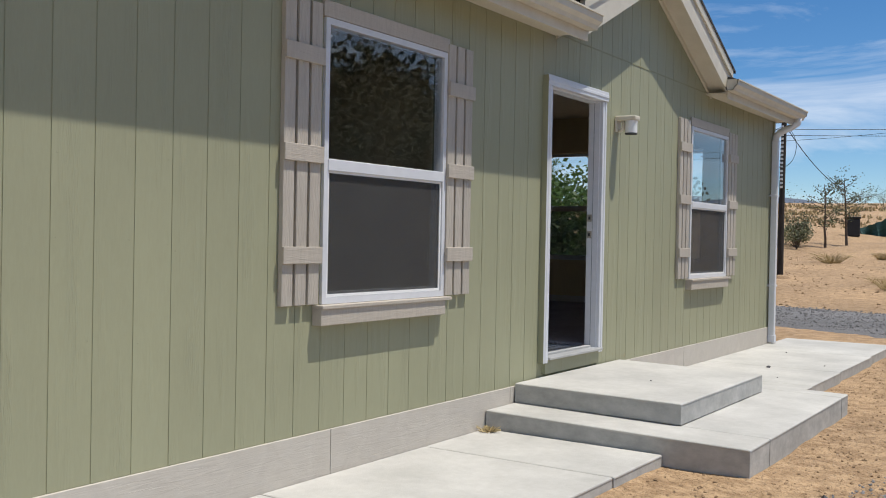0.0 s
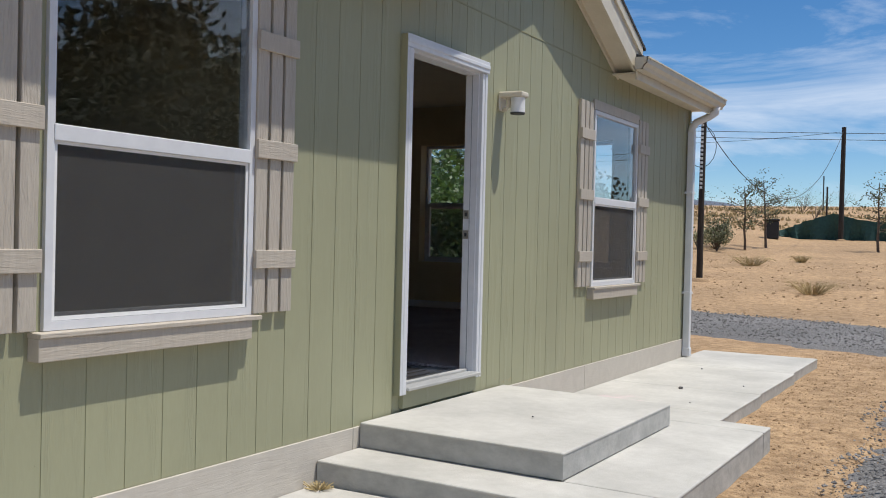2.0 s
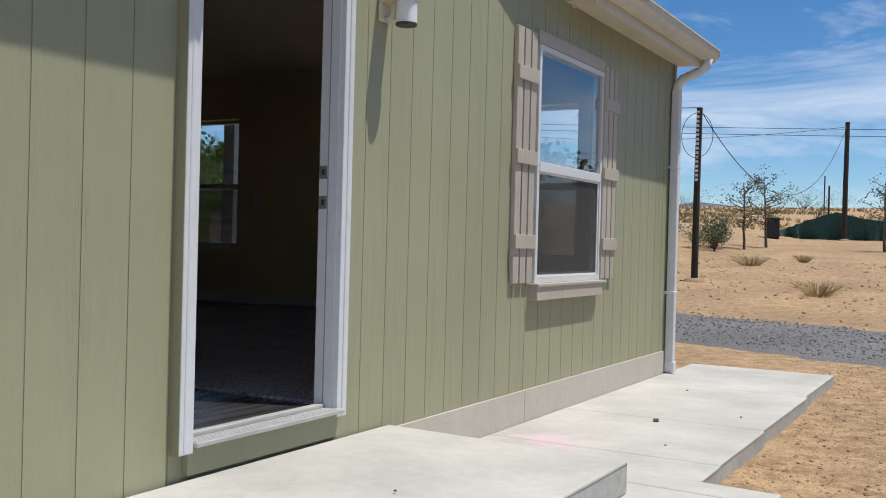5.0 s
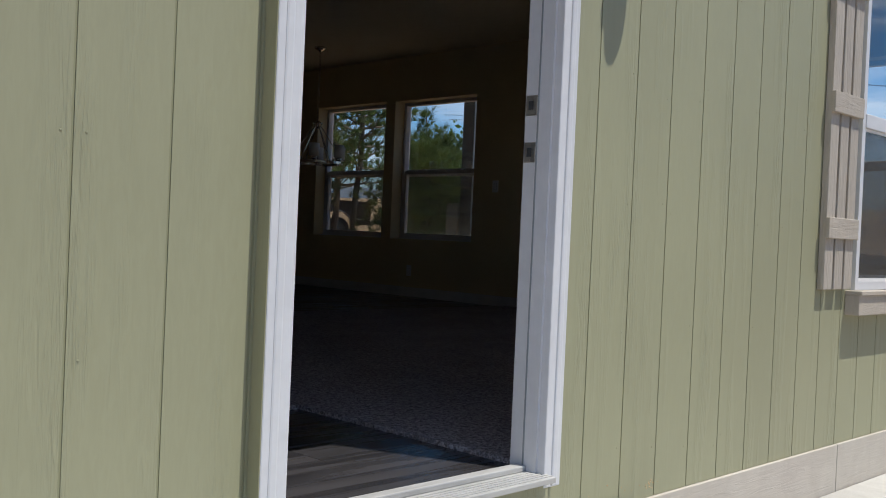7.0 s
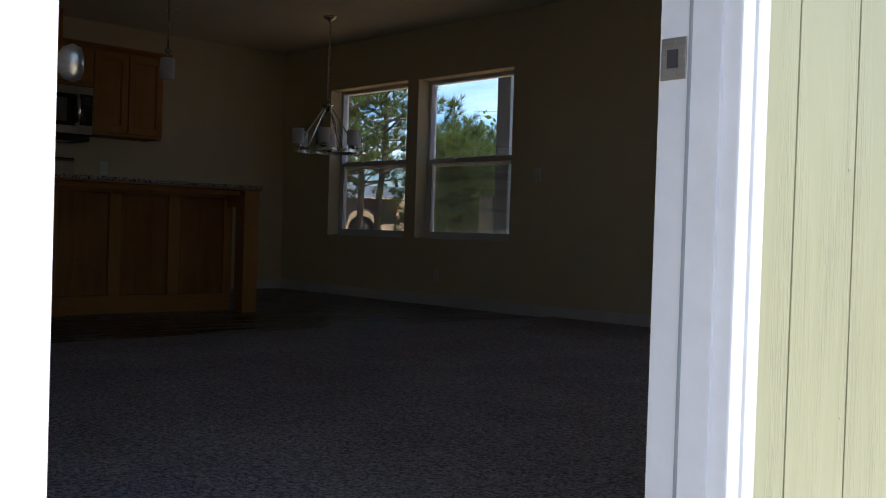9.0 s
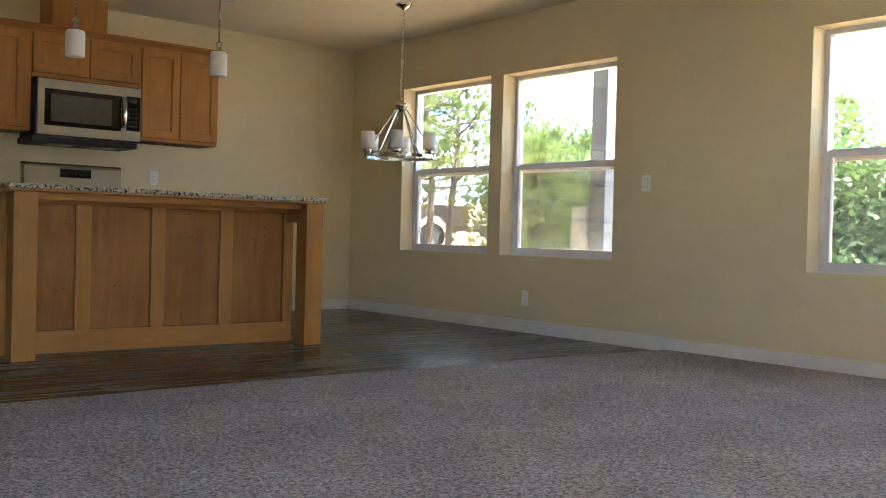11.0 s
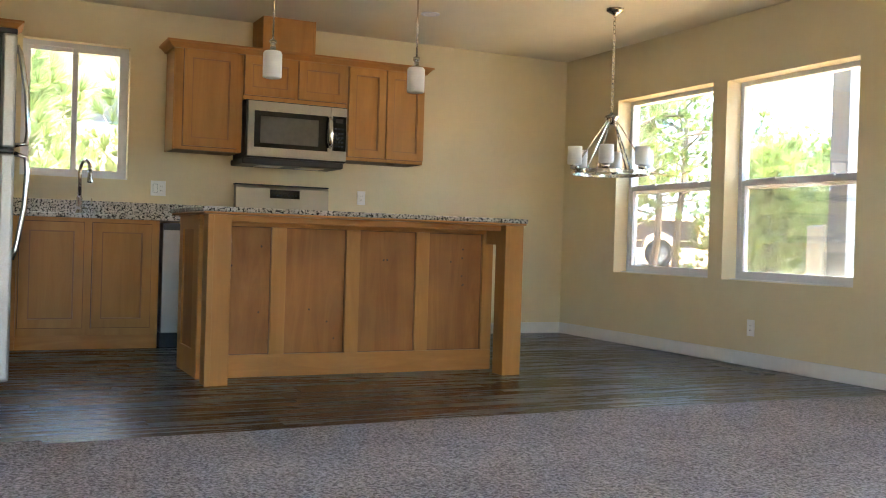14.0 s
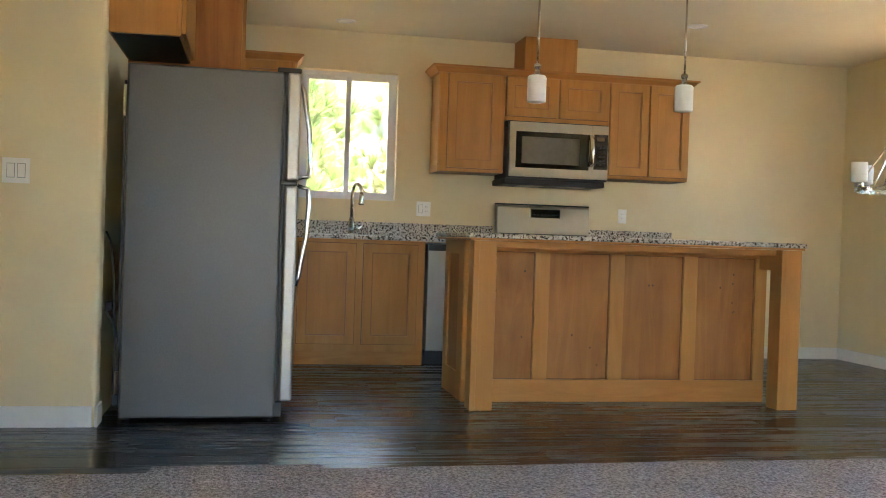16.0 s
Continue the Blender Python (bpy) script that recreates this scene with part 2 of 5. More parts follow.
SLOT = material("dark_slot", ((0.03, 0.03, 0.03), (0.05, 0.05, 0.05)), 0.6)
POLE = material("creosote_pole", ((0.02, 0.016, 0.013), (0.05, 0.04, 0.033)), 0.9, grain=(20, 20, 3), bump=0.01)
CABLE = material("black_cable", ((0.012, 0.012, 0.013), (0.02, 0.02, 0.02)), 0.7)
BARK = material("bark", ((0.07, 0.05, 0.037), (0.16, 0.12, 0.09)), 0.95, grain=(14, 14, 4), bump=0.02)
LEAF = material("green_leaf", ((0.045, 0.085, 0.022), (0.12, 0.19, 0.05)), 0.5, grain=(3, 3, 3), contrast=(0.3, 0.7), thin=0.4)
# leaf colour darkened to hold the shade on the trees' near side
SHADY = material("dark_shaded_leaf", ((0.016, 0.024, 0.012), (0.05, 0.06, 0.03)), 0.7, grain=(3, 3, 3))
OLIVE = material("dusty_leaf", ((0.06, 0.075, 0.035), (0.15, 0.16, 0.08)), 0.7, grain=(3, 3, 3))
NEEDLE = material("pine_needle", ((0.06, 0.092, 0.026), (0.14, 0.185, 0.055)), 0.55, grain=(4, 4, 4), contrast=(0.3, 0.7), thin=0.4)
CACTUS = material("pale_shrub", ((0.24, 0.25, 0.13), (0.42, 0.4, 0.24)), 0.8, grain=(4, 4, 4))
TARP = material("green_shade_cloth", ((0.012, 0.05, 0.042), (0.025, 0.08, 0.066)), 0.7, grain=(6, 6, 6), spread=0.3)
# pale blue holds the distance haze in the colour
MOUNTAIN = material("hazy_mountain", ((0.42, 0.54, 0.7), (0.46, 0.58, 0.73)), 1.0, grain=(0.01, 0.01, 0.01))
TRUCK = material("maroon_truck_paint", ((0.045, 0.035, 0.04), (0.06, 0.045, 0.05)), 0.3, coat=0.6, spread=0.05)
TYRE = material("tyre_rubber", ((0.02, 0.02, 0.02), (0.035, 0.035, 0.035)), 0.85)
RED_LENS = material("red_lens", ((0.35, 0.012, 0.012), (0.4, 0.02, 0.02)), 0.2)
GREY_STEEL = material("grey_painted_steel", ((0.07, 0.085, 0.11), (0.095, 0.11, 0.135)), 0.5, spread=0.1)
GREY_BOX = material("light_grey_box", ((0.25, 0.27, 0.28), (0.29, 0.31, 0.32)), 0.5, spread=0.1)
STUCCO = material("tan_stucco", ((0.27, 0.21, 0.145), (0.33, 0.26, 0.18)), 0.9, bump=0.004, bump_grain=(40, 40, 40))
CHALK = material("pink_chalk", ((0.5, 0.42, 0.4), (0.58, 0.44, 0.44)), 0.95, grain=(16, 16, 16))
CHALKY = CONCRETE.copy()
CHALKY.name = "chalk_dusted_concrete"
cn, cl = CHALKY.node_tree.nodes, CHALKY.node_tree.links
c_base = [k for k in cl if k.to_socket == cn["Principled BSDF"].inputs["Base Color"]][0].from_socket
c_geo, c_dist, c_noise, c_add, c_ramp, c_mix = (cn.new(k) for k in ("ShaderNodeNewGeometry", "ShaderNodeVectorMath", "ShaderNodeTexNoise", "ShaderNodeMath", "ShaderNodeValToRGB", "ShaderNodeMixRGB"))
c_dist.operation = "DISTANCE"
c_dist.inputs[1].default_value = (0.42, 2.68, -0.37)
c_noise.inputs["Scale"].default_value, c_noise.inputs["Detail"].default_value = 5.0, 8.0
c_ramp.color_ramp.elements[0].position, c_ramp.color_ramp.elements[1].position = 0.4, 0.82
c_ramp.color_ramp.elements[0].color, c_ramp.color_ramp.elements[1].color = (0.75, 0.75, 0.75, 1), (0, 0, 0, 1)
c_mix.inputs["Color2"].default_value = (0.66, 0.46, 0.5, 1)
cl.new(c_geo.outputs["Position"], c_dist.inputs[0])
cl.new(c_geo.outputs["Position"], c_noise.inputs["Vector"])
cl.new(c_dist.outputs["Value"], c_add.inputs[0])
cl.new(c_noise.outputs["Fac"], c_add.inputs[1])
cl.new(c_add.outputs["Value"], c_ramp.inputs["Fac"])
cl.new(c_ramp.outputs["Color"], c_mix.inputs["Fac"])
cl.new(c_base, c_mix.inputs["Color1"])
cl.new(c_mix.outputs["Color"], cn["Principled BSDF"].inputs["Base Color"])
MUD = material("dried_clay", ((0.5, 0.32, 0.16), (0.66, 0.5, 0.3)), 0.95, grain=(30, 30, 30))
SILL_METAL = material("weathered_threshold", ((0.46, 0.45, 0.43), (0.58, 0.57, 0.55)), 0.5, 0.3, grain=(14, 4, 14), spread=0.25)
GLASS = glass_material("window_glass", (0.96, 0.98, 0.97), ior=1.6)
SCREEN = screen_material("insect_screen", (0.07, 0.067, 0.064), 0.5)
# lit copy of the screen: sun haze put into a lighter grey
SUNLIT_SCREEN = screen_material("sunlit_insect_screen", (0.24, 0.24, 0.22), 0.4)


# ---- building helpers ----
def box(x0, y0, z0, x1, y1, z1, bevel=0.0, into=None):
    """A box between two corners, with softened edges, added to a bmesh."""
    bm = bmesh.new()
    bmesh.ops.create_cube(bm, size=1.0)
    for v in bm.verts:
        v.co = Vector(((x0 + x1) / 2 + v.co.x * (x1 - x0), (y0 + y1) / 2 + v.co.y * (y1 - y0), (z0 + z1) / 2 + v.co.z * (z1 - z0)))
    if bevel:
        bmesh.ops.bevel(bm, geom=list(bm.edges), offset=bevel, segments=2, affect="EDGES", profile=0.5)
    return merge(into, bm) if into is not None else bm


def merge(into, bm):
    me = bpy.data.meshes.new("tmp")
    bm.to_mesh(me)
    bm.free()
    into.from_mesh(me)
    bpy.data.meshes.remove(me)
    return into


def revolve(profile, steps=20, centre=(0, 0, 0), into=None, axis="z"):
    """Turns a profile of (radius, height) round an axis."""
    bm = into if into is not None else bmesh.new()
    rings = []
    for r, h in profile:
        ring = []
        for k in range(steps):
            a = 2 * math.pi * k / steps
            p = {"z": (r * math.cos(a), r * math.sin(a), h), "y": (r * math.cos(a), h, r * math.sin(a)), "x": (h, r * math.cos(a), r * math.sin(a))}[axis]
            ring.append(bm.verts.new(Vector(centre) + Vector(p)))
        rings.append(ring)
    for a, b in zip(rings, rings[1:]):
        for k in range(steps):
            bm.faces.new((a[k], a[(k + 1) % steps], b[(k + 1) % steps], b[k]))
    bm.faces.new(list(reversed(rings[0])))
    bm.faces.new(rings[-1])
    bmesh.ops.recalc_face_normals(bm, faces=bm.faces[:])
    return bm


def tube(points, radius, steps=8, into=None, ends=None):
    """A round bar along a line of points; ends: its radius at the last point."""
    bm = into if into is not None else bmesh.new()
    points = [Vector(p) for p in points]
    rings = []
    for i, p in enumerate(points):
        d = (points[min(i + 1, len(points) - 1)] - points[max(i - 1, 0)]).normalized()
        side = d.cross(Vector((0.13, 0.97, 0.2)) if abs(d.y) < 0.9 else Vector((1, 0.1, 0))).normalized()
        up = d.cross(side)
        r = radius if ends is None else radius + (ends - radius) * i / max(len(points) - 1, 1)
        rings.append([bm.verts.new(p + side * r * math.cos(2 * math.pi * k / steps) + up * r * math.sin(2 * math.pi * k / steps)) for k in range(steps)])
    for a, b in zip(rings, rings[1:]):
        for k in range(steps):
            bm.faces.new((a[k], b[k], b[(k + 1) % steps], a[(k + 1) % steps]))
    bm.faces.new(rings[0])
    bm.faces.new(list(reversed(rings[-1])))
    return bm


def prism(outline, depth, into=None):
    """outline: points in space in one plane; depth: a vector along which it is thickened."""
    bm = into if into is not None else bmesh.new()
    a = [bm.verts.new(p) for p in outline]
    b = [bm.verts.new(Vector(p) + Vector(depth)) for p in outline]
    fs = [bm.faces.new(a), bm.faces.new(list(reversed(b)))]
    for i in range(len(a)):
        j = (i + 1) % len(a)
        fs.append(bm.faces.new((a[j], a[i], b[i], b[j])))
    bmesh.ops.recalc_face_normals(bm, faces=fs)
    return bm


def panelled(along, thin0, thin1, u0, u1, z0, z1, holes, into=None):
    """A slab in the plane of u and z with rectangular holes through it. along: 'y' (slab thin in x) or 'x' (thin in y)."""
    bm = into if into is not None else bmesh.new()
    holes = [h for h in holes if h[1] > u0 and h[0] < u1 and h[3] > z0 and h[2] < z1]
    us = sorted({u0, u1, *[min(max(v, u0), u1) for h in holes for v in h[:2]]})
    for a, b in zip(us, us[1:]):
        cut = sorted((max(h[2], z0), min(h[3], z1)) for h in holes if h[0] <= a + 1e-6 and h[1] >= b - 1e-6)
        low = z0
        for c, d in [*cut, (z1, z1)]:
            if c > low + 1e-6:
                if along == "y":
                    box(thin0, a, low, thin1, b, c, into=bm)
                else:
                    box(a, thin0, low, b, thin1, c, into=bm)
            low = max(low, d)
    return bm


def as_object(name, bm, mat, smooth=False):
    me = bpy.data.meshes.new(name)
    bm.to_mesh(me)
    bm.free()
    me.materials.append(mat)
    if smooth:
        for p in me.polygons:
            p.use_smooth = True
    return new(name, me)


def thing(name, at, turn=0.0, label="", category="", group="", kind=""):
    ob = new(name)
    ob.empty_display_size = 0.1
    ob.matrix_world = pose(*at, 0, 0, turn)
    return tagged(ob, label, category, group, kind)


def part(name, bm, mat, parent, label="", smooth=False):
    ob = as_object(name, bm, mat, smooth)
    ob.parent = parent
    return tagged(ob, label)


def single(name, bm, mat, at=(0, 0, 0), label="", category="", group="", kind="", smooth=False, turn=0.0):
    ob = as_object(name, bm, mat, smooth)
    ob.matrix_world = pose(*at, 0, 0, turn)
    return tagged(ob, label, category, group, kind)


# ---- the plan ----
X_IN, X_WEST, Y_NORTH, Y_SOUTH = -0.09, -8.57, 6.055, -4.6
Y_END = 6.29
ROOM_TOP = 2.63
W1 = (-2.505, -1.32, 0.522, 2.08)
W2 = (3.212, 4.4, 0.52, 2.09)
DOOR = (0.095, 1.026, -0.02, 2.072)
N1 = (-7.71, -6.468, 0.625, 2.155)
N2 = (-6.312, -5.07, 0.625, 2.145)
N3 = (-3.49, -2.25, 0.61, 2.135)
N4 = (-2.094, -0.854, 0.61, 2.13)
KW = (1.19, 1.975, 1.265, 2.312)
SLAB_Z, PAD_Z, STEP_LO, STEP_UP, DIRT_Z = -0.417, -0.378, -0.289, -0.147, -0.48


def terrain(x, y):
    far = max(0.0, math.hypot(x * 0.6, max(y, 0.0)) - 16.5)
    z = DIRT_Z + 0.05 * min(far, 165.0)
    if 2 < far < 300:
        z += 0.12 * min(far / 20, 1) * noise.noise((x * 0.09, y * 0.09, 0.3))
    side = max(0.0, math.hypot(x + 4, y - 6) - 4.0)
    z += 0.03 * min(side, 24.0) * min(max((-7.0 - x) / 6.0, 0.0), 1.0) * min(max((y - 7.0) / 3.0, 0.0), 1.0)
    near = 0.018 * noise.noise((x * 0.9, y * 0.9, 0)) + 0.012 * noise.noise((x * 3.1, y * 3.1, 4))
    if 0.1 < x < 1.95 and -11 < y < 7.3:
        near = min(near, 0.0)
    return z + near


# ground: one sheet to the horizon, finer near the walk
def spaced(lo, hi, fine_lo, fine_hi, step):
    vals = [fine_lo + step * k for k in range(int((fine_hi - fine_lo) / step) + 1)]
    s, v = step, vals[-1]
    while v < hi:
        s *= 1.18
        v += s
        vals.append(v)
    s, v, low = step, vals[0], []
    while v > lo:
        s *= 1.18
        v -= s
        low.append(v)
    return list(reversed(low)) + vals


gx, gy = spaced(-2500, 2500, -2.0, 6.0, 0.12), spaced(-2500, 2500, -8.0, 17.0, 0.12)
verts = [(x, y, terrain(x, y)) for y in gy for x in gx]
w = len(gx)
faces = [(j * w + i, j * w + i + 1, (j + 1) * w + i + 1, (j + 1) * w + i) for j in range(len(gy) - 1) for i in range(w - 1)]
me = bpy.data.meshes.new("ground")
me.from_pydata(verts, [], faces)
me.materials.append(DIRT)
for p in me.polygons:
    p.use_smooth = True
tagged(new("ground", me), "sandy tan bare dirt ground rising to a dry hill", "ground", kind="structure")


def gravel_sheet(name, inside, x0, x1, y0, y1, step, label):
    bm = bmesh.new()
    nx, ny = int((x1 - x0) / step), int((y1 - y0) / step)
    grid = {}
    for j in range(ny + 1):
        for i in range(nx + 1):
            x, y = x0 + i * step, y0 + j * step
            d = inside(x, y)
            if d > -step * 1.5:
                h = 0.03 * min(max(d / 0.3, -0.6), 1) + 0.012 * noise.noise((x * 5, y * 5, 2))
                grid[i, j] = bm.verts.new((x, y, terrain(x, y) + h))
    for (i, j) in list(grid):
        q = [(i, j), (i + 1, j), (i + 1, j + 1), (i, j + 1)]
        if all(k in grid for k in q):
            bm.faces.new([grid[k] for k in q])
    return single(name, bm, GRAVEL, label=label, category="road", kind="structure", smooth=True)


def cross_road(x, y):
    edge = 0.2 * noise.noise((x * 0.5, 3.1, 0)) + 0.2 * noise.noise((x * 2, y, 7))
    return min(y - (9.75 + edge - 0.44 * x), 14.6 + edge - 0.4 * x - y)


def drive(x, y):
    return x - (2.5 + 0.3 * noise.noise((y * 0.6, 1.7, 0)) + 0.12 * noise.noise((x * 3, y * 3, 5)))


gravel_sheet("road", cross_road, -11.0, 12.0, 4.5, 19.0, 0.15, "dark grey gravel road crossing the dirt")
gravel_sheet("driveway", lambda x, y: min(drive(x, y), 8.9 - y), 2.0, 9.0, -9.0, 9.2, 0.15, "dark grey gravel driveway beside the house")


def pebbles(name, mat, count, where, lo, hi, label, seed):
    rnd = random.Random(seed)
    bm = bmesh.new()
    vs, fs = [], []
    for _ in range(count):
        x, y = where(rnd)
        r = lo + (hi - lo) * rnd.random() ** 3
        z = terrain(x, y) + r * 0.3
        if mat is STONE:
            z += 0.03
        k = len(vs)
        for d in ((1, 0, 0), (0.2, 1, 0.1), (-0.9, 0.3, 0), (-0.1, -1, 0), (0, 0.1, 0.75), (0, 0, -0.6)):
            vs.append((x + r * (d[0] + rnd.uniform(-0.3, 0.3)), y + r * (d[1] + rnd.uniform(-0.3, 0.3)), z + r * d[2] * rnd.uniform(0.7, 1.1)))
        for a, b in ((0, 1), (1, 2), (2, 3), (3, 0)):
            fs.append((k + a, k + b, k + 4))
            fs.append((k + b, k + a, k + 5))
    bm.free()
    me = bpy.data.meshes.new(name)
    me.from_pydata(vs, [], fs)
    me.materials.append(mat)
    return tagged(new(name, me), label, "stones", kind="stuff")


def by_the_steps(rnd):
    while True:
        x, y = rnd.uniform(1.0, 3.0), rnd.uniform(-3.5, 9.0)
        if not (x < 1.87 and -0.8 < y < 1.96) and not (x < 1.43 and y > 1.6 and y < 7.12) and not (x < 1.38 and y < -0.8):
            return x, y


def on_drive(rnd):
    while True:
        x, y = rnd.uniform(2.2, 4.2), rnd.uniform(-3, 9)
        if drive(x, y) > -0.15:
            return x, y


pebbles("dirt_clods", CLOD, 4200, by_the_steps, 0.0025, 0.016, "loose brown dirt clods and pebbles on the ground", 3)
pebbles("gravel_stones", STONE, 8000, on_drive, 0.006, 0.022, "loose grey gravel stones on the driveway", 4)
pebbles("road_stones", STONE, 9000, lambda r: (lambda x: (x, 9.9 - 0.43 * x + r.uniform(0, 4.6)))(r.uniform(-5, 6)), 0.006, 0.03, "loose grey gravel stones on the road", 5)
pebbles("field_clods", CLOD, 2500, lambda r: (r.uniform(-9, 8), r.uniform(15.5, 34)), 0.008, 0.05, "scattered dirt clods across the bare field", 6)


# concrete walks and steps
def fall_away(bm, fall):
    """Lets a slab slope gently away from the house."""
    for v in bm.verts:
        v.co.z -= fall * v.co.x
    return bm


def slab_block(name, x0, y0, x1, y1, top, bottom, label, fall=0.0):
    t = thing(name, (x0, y0, bottom), label=label, category="step" if "step" in label else "walkway")
    part("top_face", fall_away(box(0, 0, top - bottom - 0.02, x1 - x0, y1 - y0, top - bottom, 0.012), fall), CHALKY if label.endswith("steps") else CONCRETE, t)
    part("formed_sides", fall_away(box(0.003, 0.003, 0, x1 - x0 - 0.003, y1 - y0 - 0.003, top - bottom - 0.012, 0.004), fall), CONCRETE_SIDE, t)
    return t


slab_block("entry_step", 0.014, -0.364, 1.27, 1.49, STEP_UP, STEP_LO, "smooth pale concrete upper entry step at the door", 0.012)
for a, b in ((-0.765, -0.345), (-0.339, 1.7), (1.706, 1.93)):
    slab_block("entry_step", 0.014, a, 1.84, b, STEP_LO, -0.6, "smooth pale concrete lower entry step round the door", 0.016)
y = -10.4
for a, b in ((-10.4, -7.6), (-7.594, -4.7), (-4.694, -2.95), (-2.944, -1.5), (-1.494, -0.771)):
    slab_block("walkway_slab", 0.014, a, 1.31 + 0.004 * a, b, SLAB_Z, -0.6, "stained pale concrete walkway slab along the house")
for a, b in ((1.936, 2.62), (2.626, 3.8), (3.806, 5.5), (5.506, 7.09)):
    slab_block("walkway_slab", 0.014, a, 1.43 - 0.014 * a, b, PAD_Z, -0.6, "pale concrete walkway slab beyond the entry steps")

# ---- front wall ----
front_holes = [W1, W2, DOOR]
wall_front = single("wall_front", panelled("y", X_IN, -0.0024, -10.5, Y_END - 0.16, -0.6, 2.62, front_holes), GROOVE, label="sage green grooved panel siding wall of the house", category="wall", kind="structure")
single("wall_front_lining", panelled("y", X_IN - 0.012, X_IN, Y_SOUTH, Y_NORTH, 0, ROOM_TOP, front_holes), WALL, label="beige painted interior wall beside the front door", category="wall", kind="structure")
# far walls
single("wall_north", panelled("x", Y_NORTH, Y_END, X_WEST - 0.16, X_IN, -0.6, 2.72, [N1, N2, N3, N4]), WALL, label="beige painted end wall with two pairs of tall windows", category="wall", kind="structure")
single("wall_west", panelled("y", X_WEST - 0.16, X_WEST, Y_SOUTH - 0.15, Y_NORTH, -0.6, 2.72, [KW]), WALL, label="beige painted kitchen wall with a slider window", category="wall", kind="structure")
single("wall_south", box(X_WEST, Y_SOUTH - 0.12, -0.1, X_IN - 0.012, Y_SOUTH, ROOM_TOP), WALL, label="beige painted partition wall closing the room", category="wall", kind="structure")
single("wall_divider", box(-5.56, -1.02, 0, X_IN - 0.012, -0.9, ROOM_TOP), WALL, label="beige painted divider wall beside the entry", category="wall", kind="structure")
bm = box(-5.70, Y_SOUTH, 0, -5.56, 0.105, ROOM_TOP)
bmesh.ops.bevel(bm, geom=[e for e in bm.edges if abs(e.verts[0].co.z - e.verts[1].co.z) > 1], offset=0.025, segments=4, affect="EDGES", profile=0.5)
single("wall_partition", bm, WALL, label="beige painted partition with a rounded drywall corner", category="wall", kind="structure", smooth=False)
single("wall_alcove", box(X_WEST, -0.02, 0, -5.72, 0.1, ROOM_TOP), WALL, label="beige wall behind the refrigerator alcove", category="wall", kind="structure")
single("ceiling", box(X_WEST, Y_SOUTH, ROOM_TOP, X_IN - 0.012, Y_NORTH, ROOM_TOP + 0.1), CEILING, label="tan textured flat ceiling", category="ceiling", kind="structure")
single("subfloor", box(X_WEST, Y_SOUTH, -0.12, X_IN, Y_NORTH, -0.006), WOOD_DARK, label="plain wooden subfloor under the floor coverings", category="floor", kind="structure")


def skirting(name, pts, label="white painted baseboard along the wall"):
    bm = bmesh.new()
    for x0, y0, x1, y1 in pts:
        box(x0, y0, 0, x1, y1, 0.102, 0.003, into=bm)
    return single(name, bm, BASE, label=label, category="baseboard", kind="structure")


skirting("baseboard_north", [(X_WEST + 0.015, Y_NORTH - 0.014, X_IN - 0.03, Y_NORTH)])
skirting("baseboard_west", [(X_WEST, 4.36, X_WEST + 0.014, Y_NORTH)])
skirting("baseboard_partition", [(-5.56, Y_SOUTH, -5.546, 0.092), (-5.70, 0.105, -5.547, 0.119)])

# carpet and floor edge
bm = bmesh.new()
outline = [(X_IN - 0.012, Y_SOUTH), (X_IN - 0.012, -0.36), (-1.178, -0.36), (-1.178, 1.03), (X_IN - 0.012, 1.03), (X_IN - 0.012, Y_NORTH - 0.014), (-4.535, Y_NORTH - 0.014)]
edge = []
for k in range(33):
    yy = Y_NORTH - 0.014 - (Y_NORTH - 0.014 - 1.2) * k / 32
    edge.append((-4.535 - 0.05 * k / 32 - 0.07 * math.sin(math.pi * k / 32) - 0.012 * noise.noise((yy * 2.3, 0, 0)), yy))
outline += edge + [(-4.59, 1.16), (-4.58, 0.45), (-4.545, 0.447), (-4.54, -0.1), (-4.53, -2.0), (-4.53, Y_SOUTH)]
prism([(x, yy, 0.0) for x, yy in outline], (0, 0, 0.016), into=bm)
single("carpet", bm, CARPET, label="taupe flecked cut pile carpet with a trimmed edge", category="carpet", kind="structure")
bm = bmesh.new()
box(-4.65, 0.456, 0.0, -4.39, 1.14, 0.0205, 0.006, into=bm)
single("carpet_seam", bm, CARPET, label="raised loose strip of taupe carpet at the edge", category="carpet", kind="structure")

# ---- roof, eaves, gutters ----
RIDGE_X, EAVE_X, EAVE_Z, SLOPE = -4.36, 0.265, 2.60, 0.25
GY, GTOP, GS, GOUT = 1.99, 3.28, 0.475, 0.225
GL, GR = GY - 1.72, GY + 1.72
roof_label = "dark asphalt shingle roof with tan eaves"
roof = thing("roof", (0, 0, 0), label=roof_label, category="roof", kind="structure")
rz = EAVE_Z + SLOPE * (EAVE_X - RIDGE_X)
for y0, y1 in ((-10.8, GL + 0.05), (GR - 0.05, Y_END + 0.1)):
    part("roof_slope", prism([(EAVE_X + 0.03, y0, EAVE_Z), (RIDGE_X, y0, rz), (RIDGE_X, y0, rz + 0.03), (EAVE_X + 0.03, y0, EAVE_Z + 0.03)], (0, y1 - y0, 0)), SHINGLE, roof)
part("roof_slope", prism([(-0.5, GL, EAVE_Z + 0.2), (RIDGE_X, GL, rz), (RIDGE_X, GL, rz + 0.03), (-0.5, GL, EAVE_Z + 0.23)], (0, GR - GL, 0)), SHINGLE, roof)
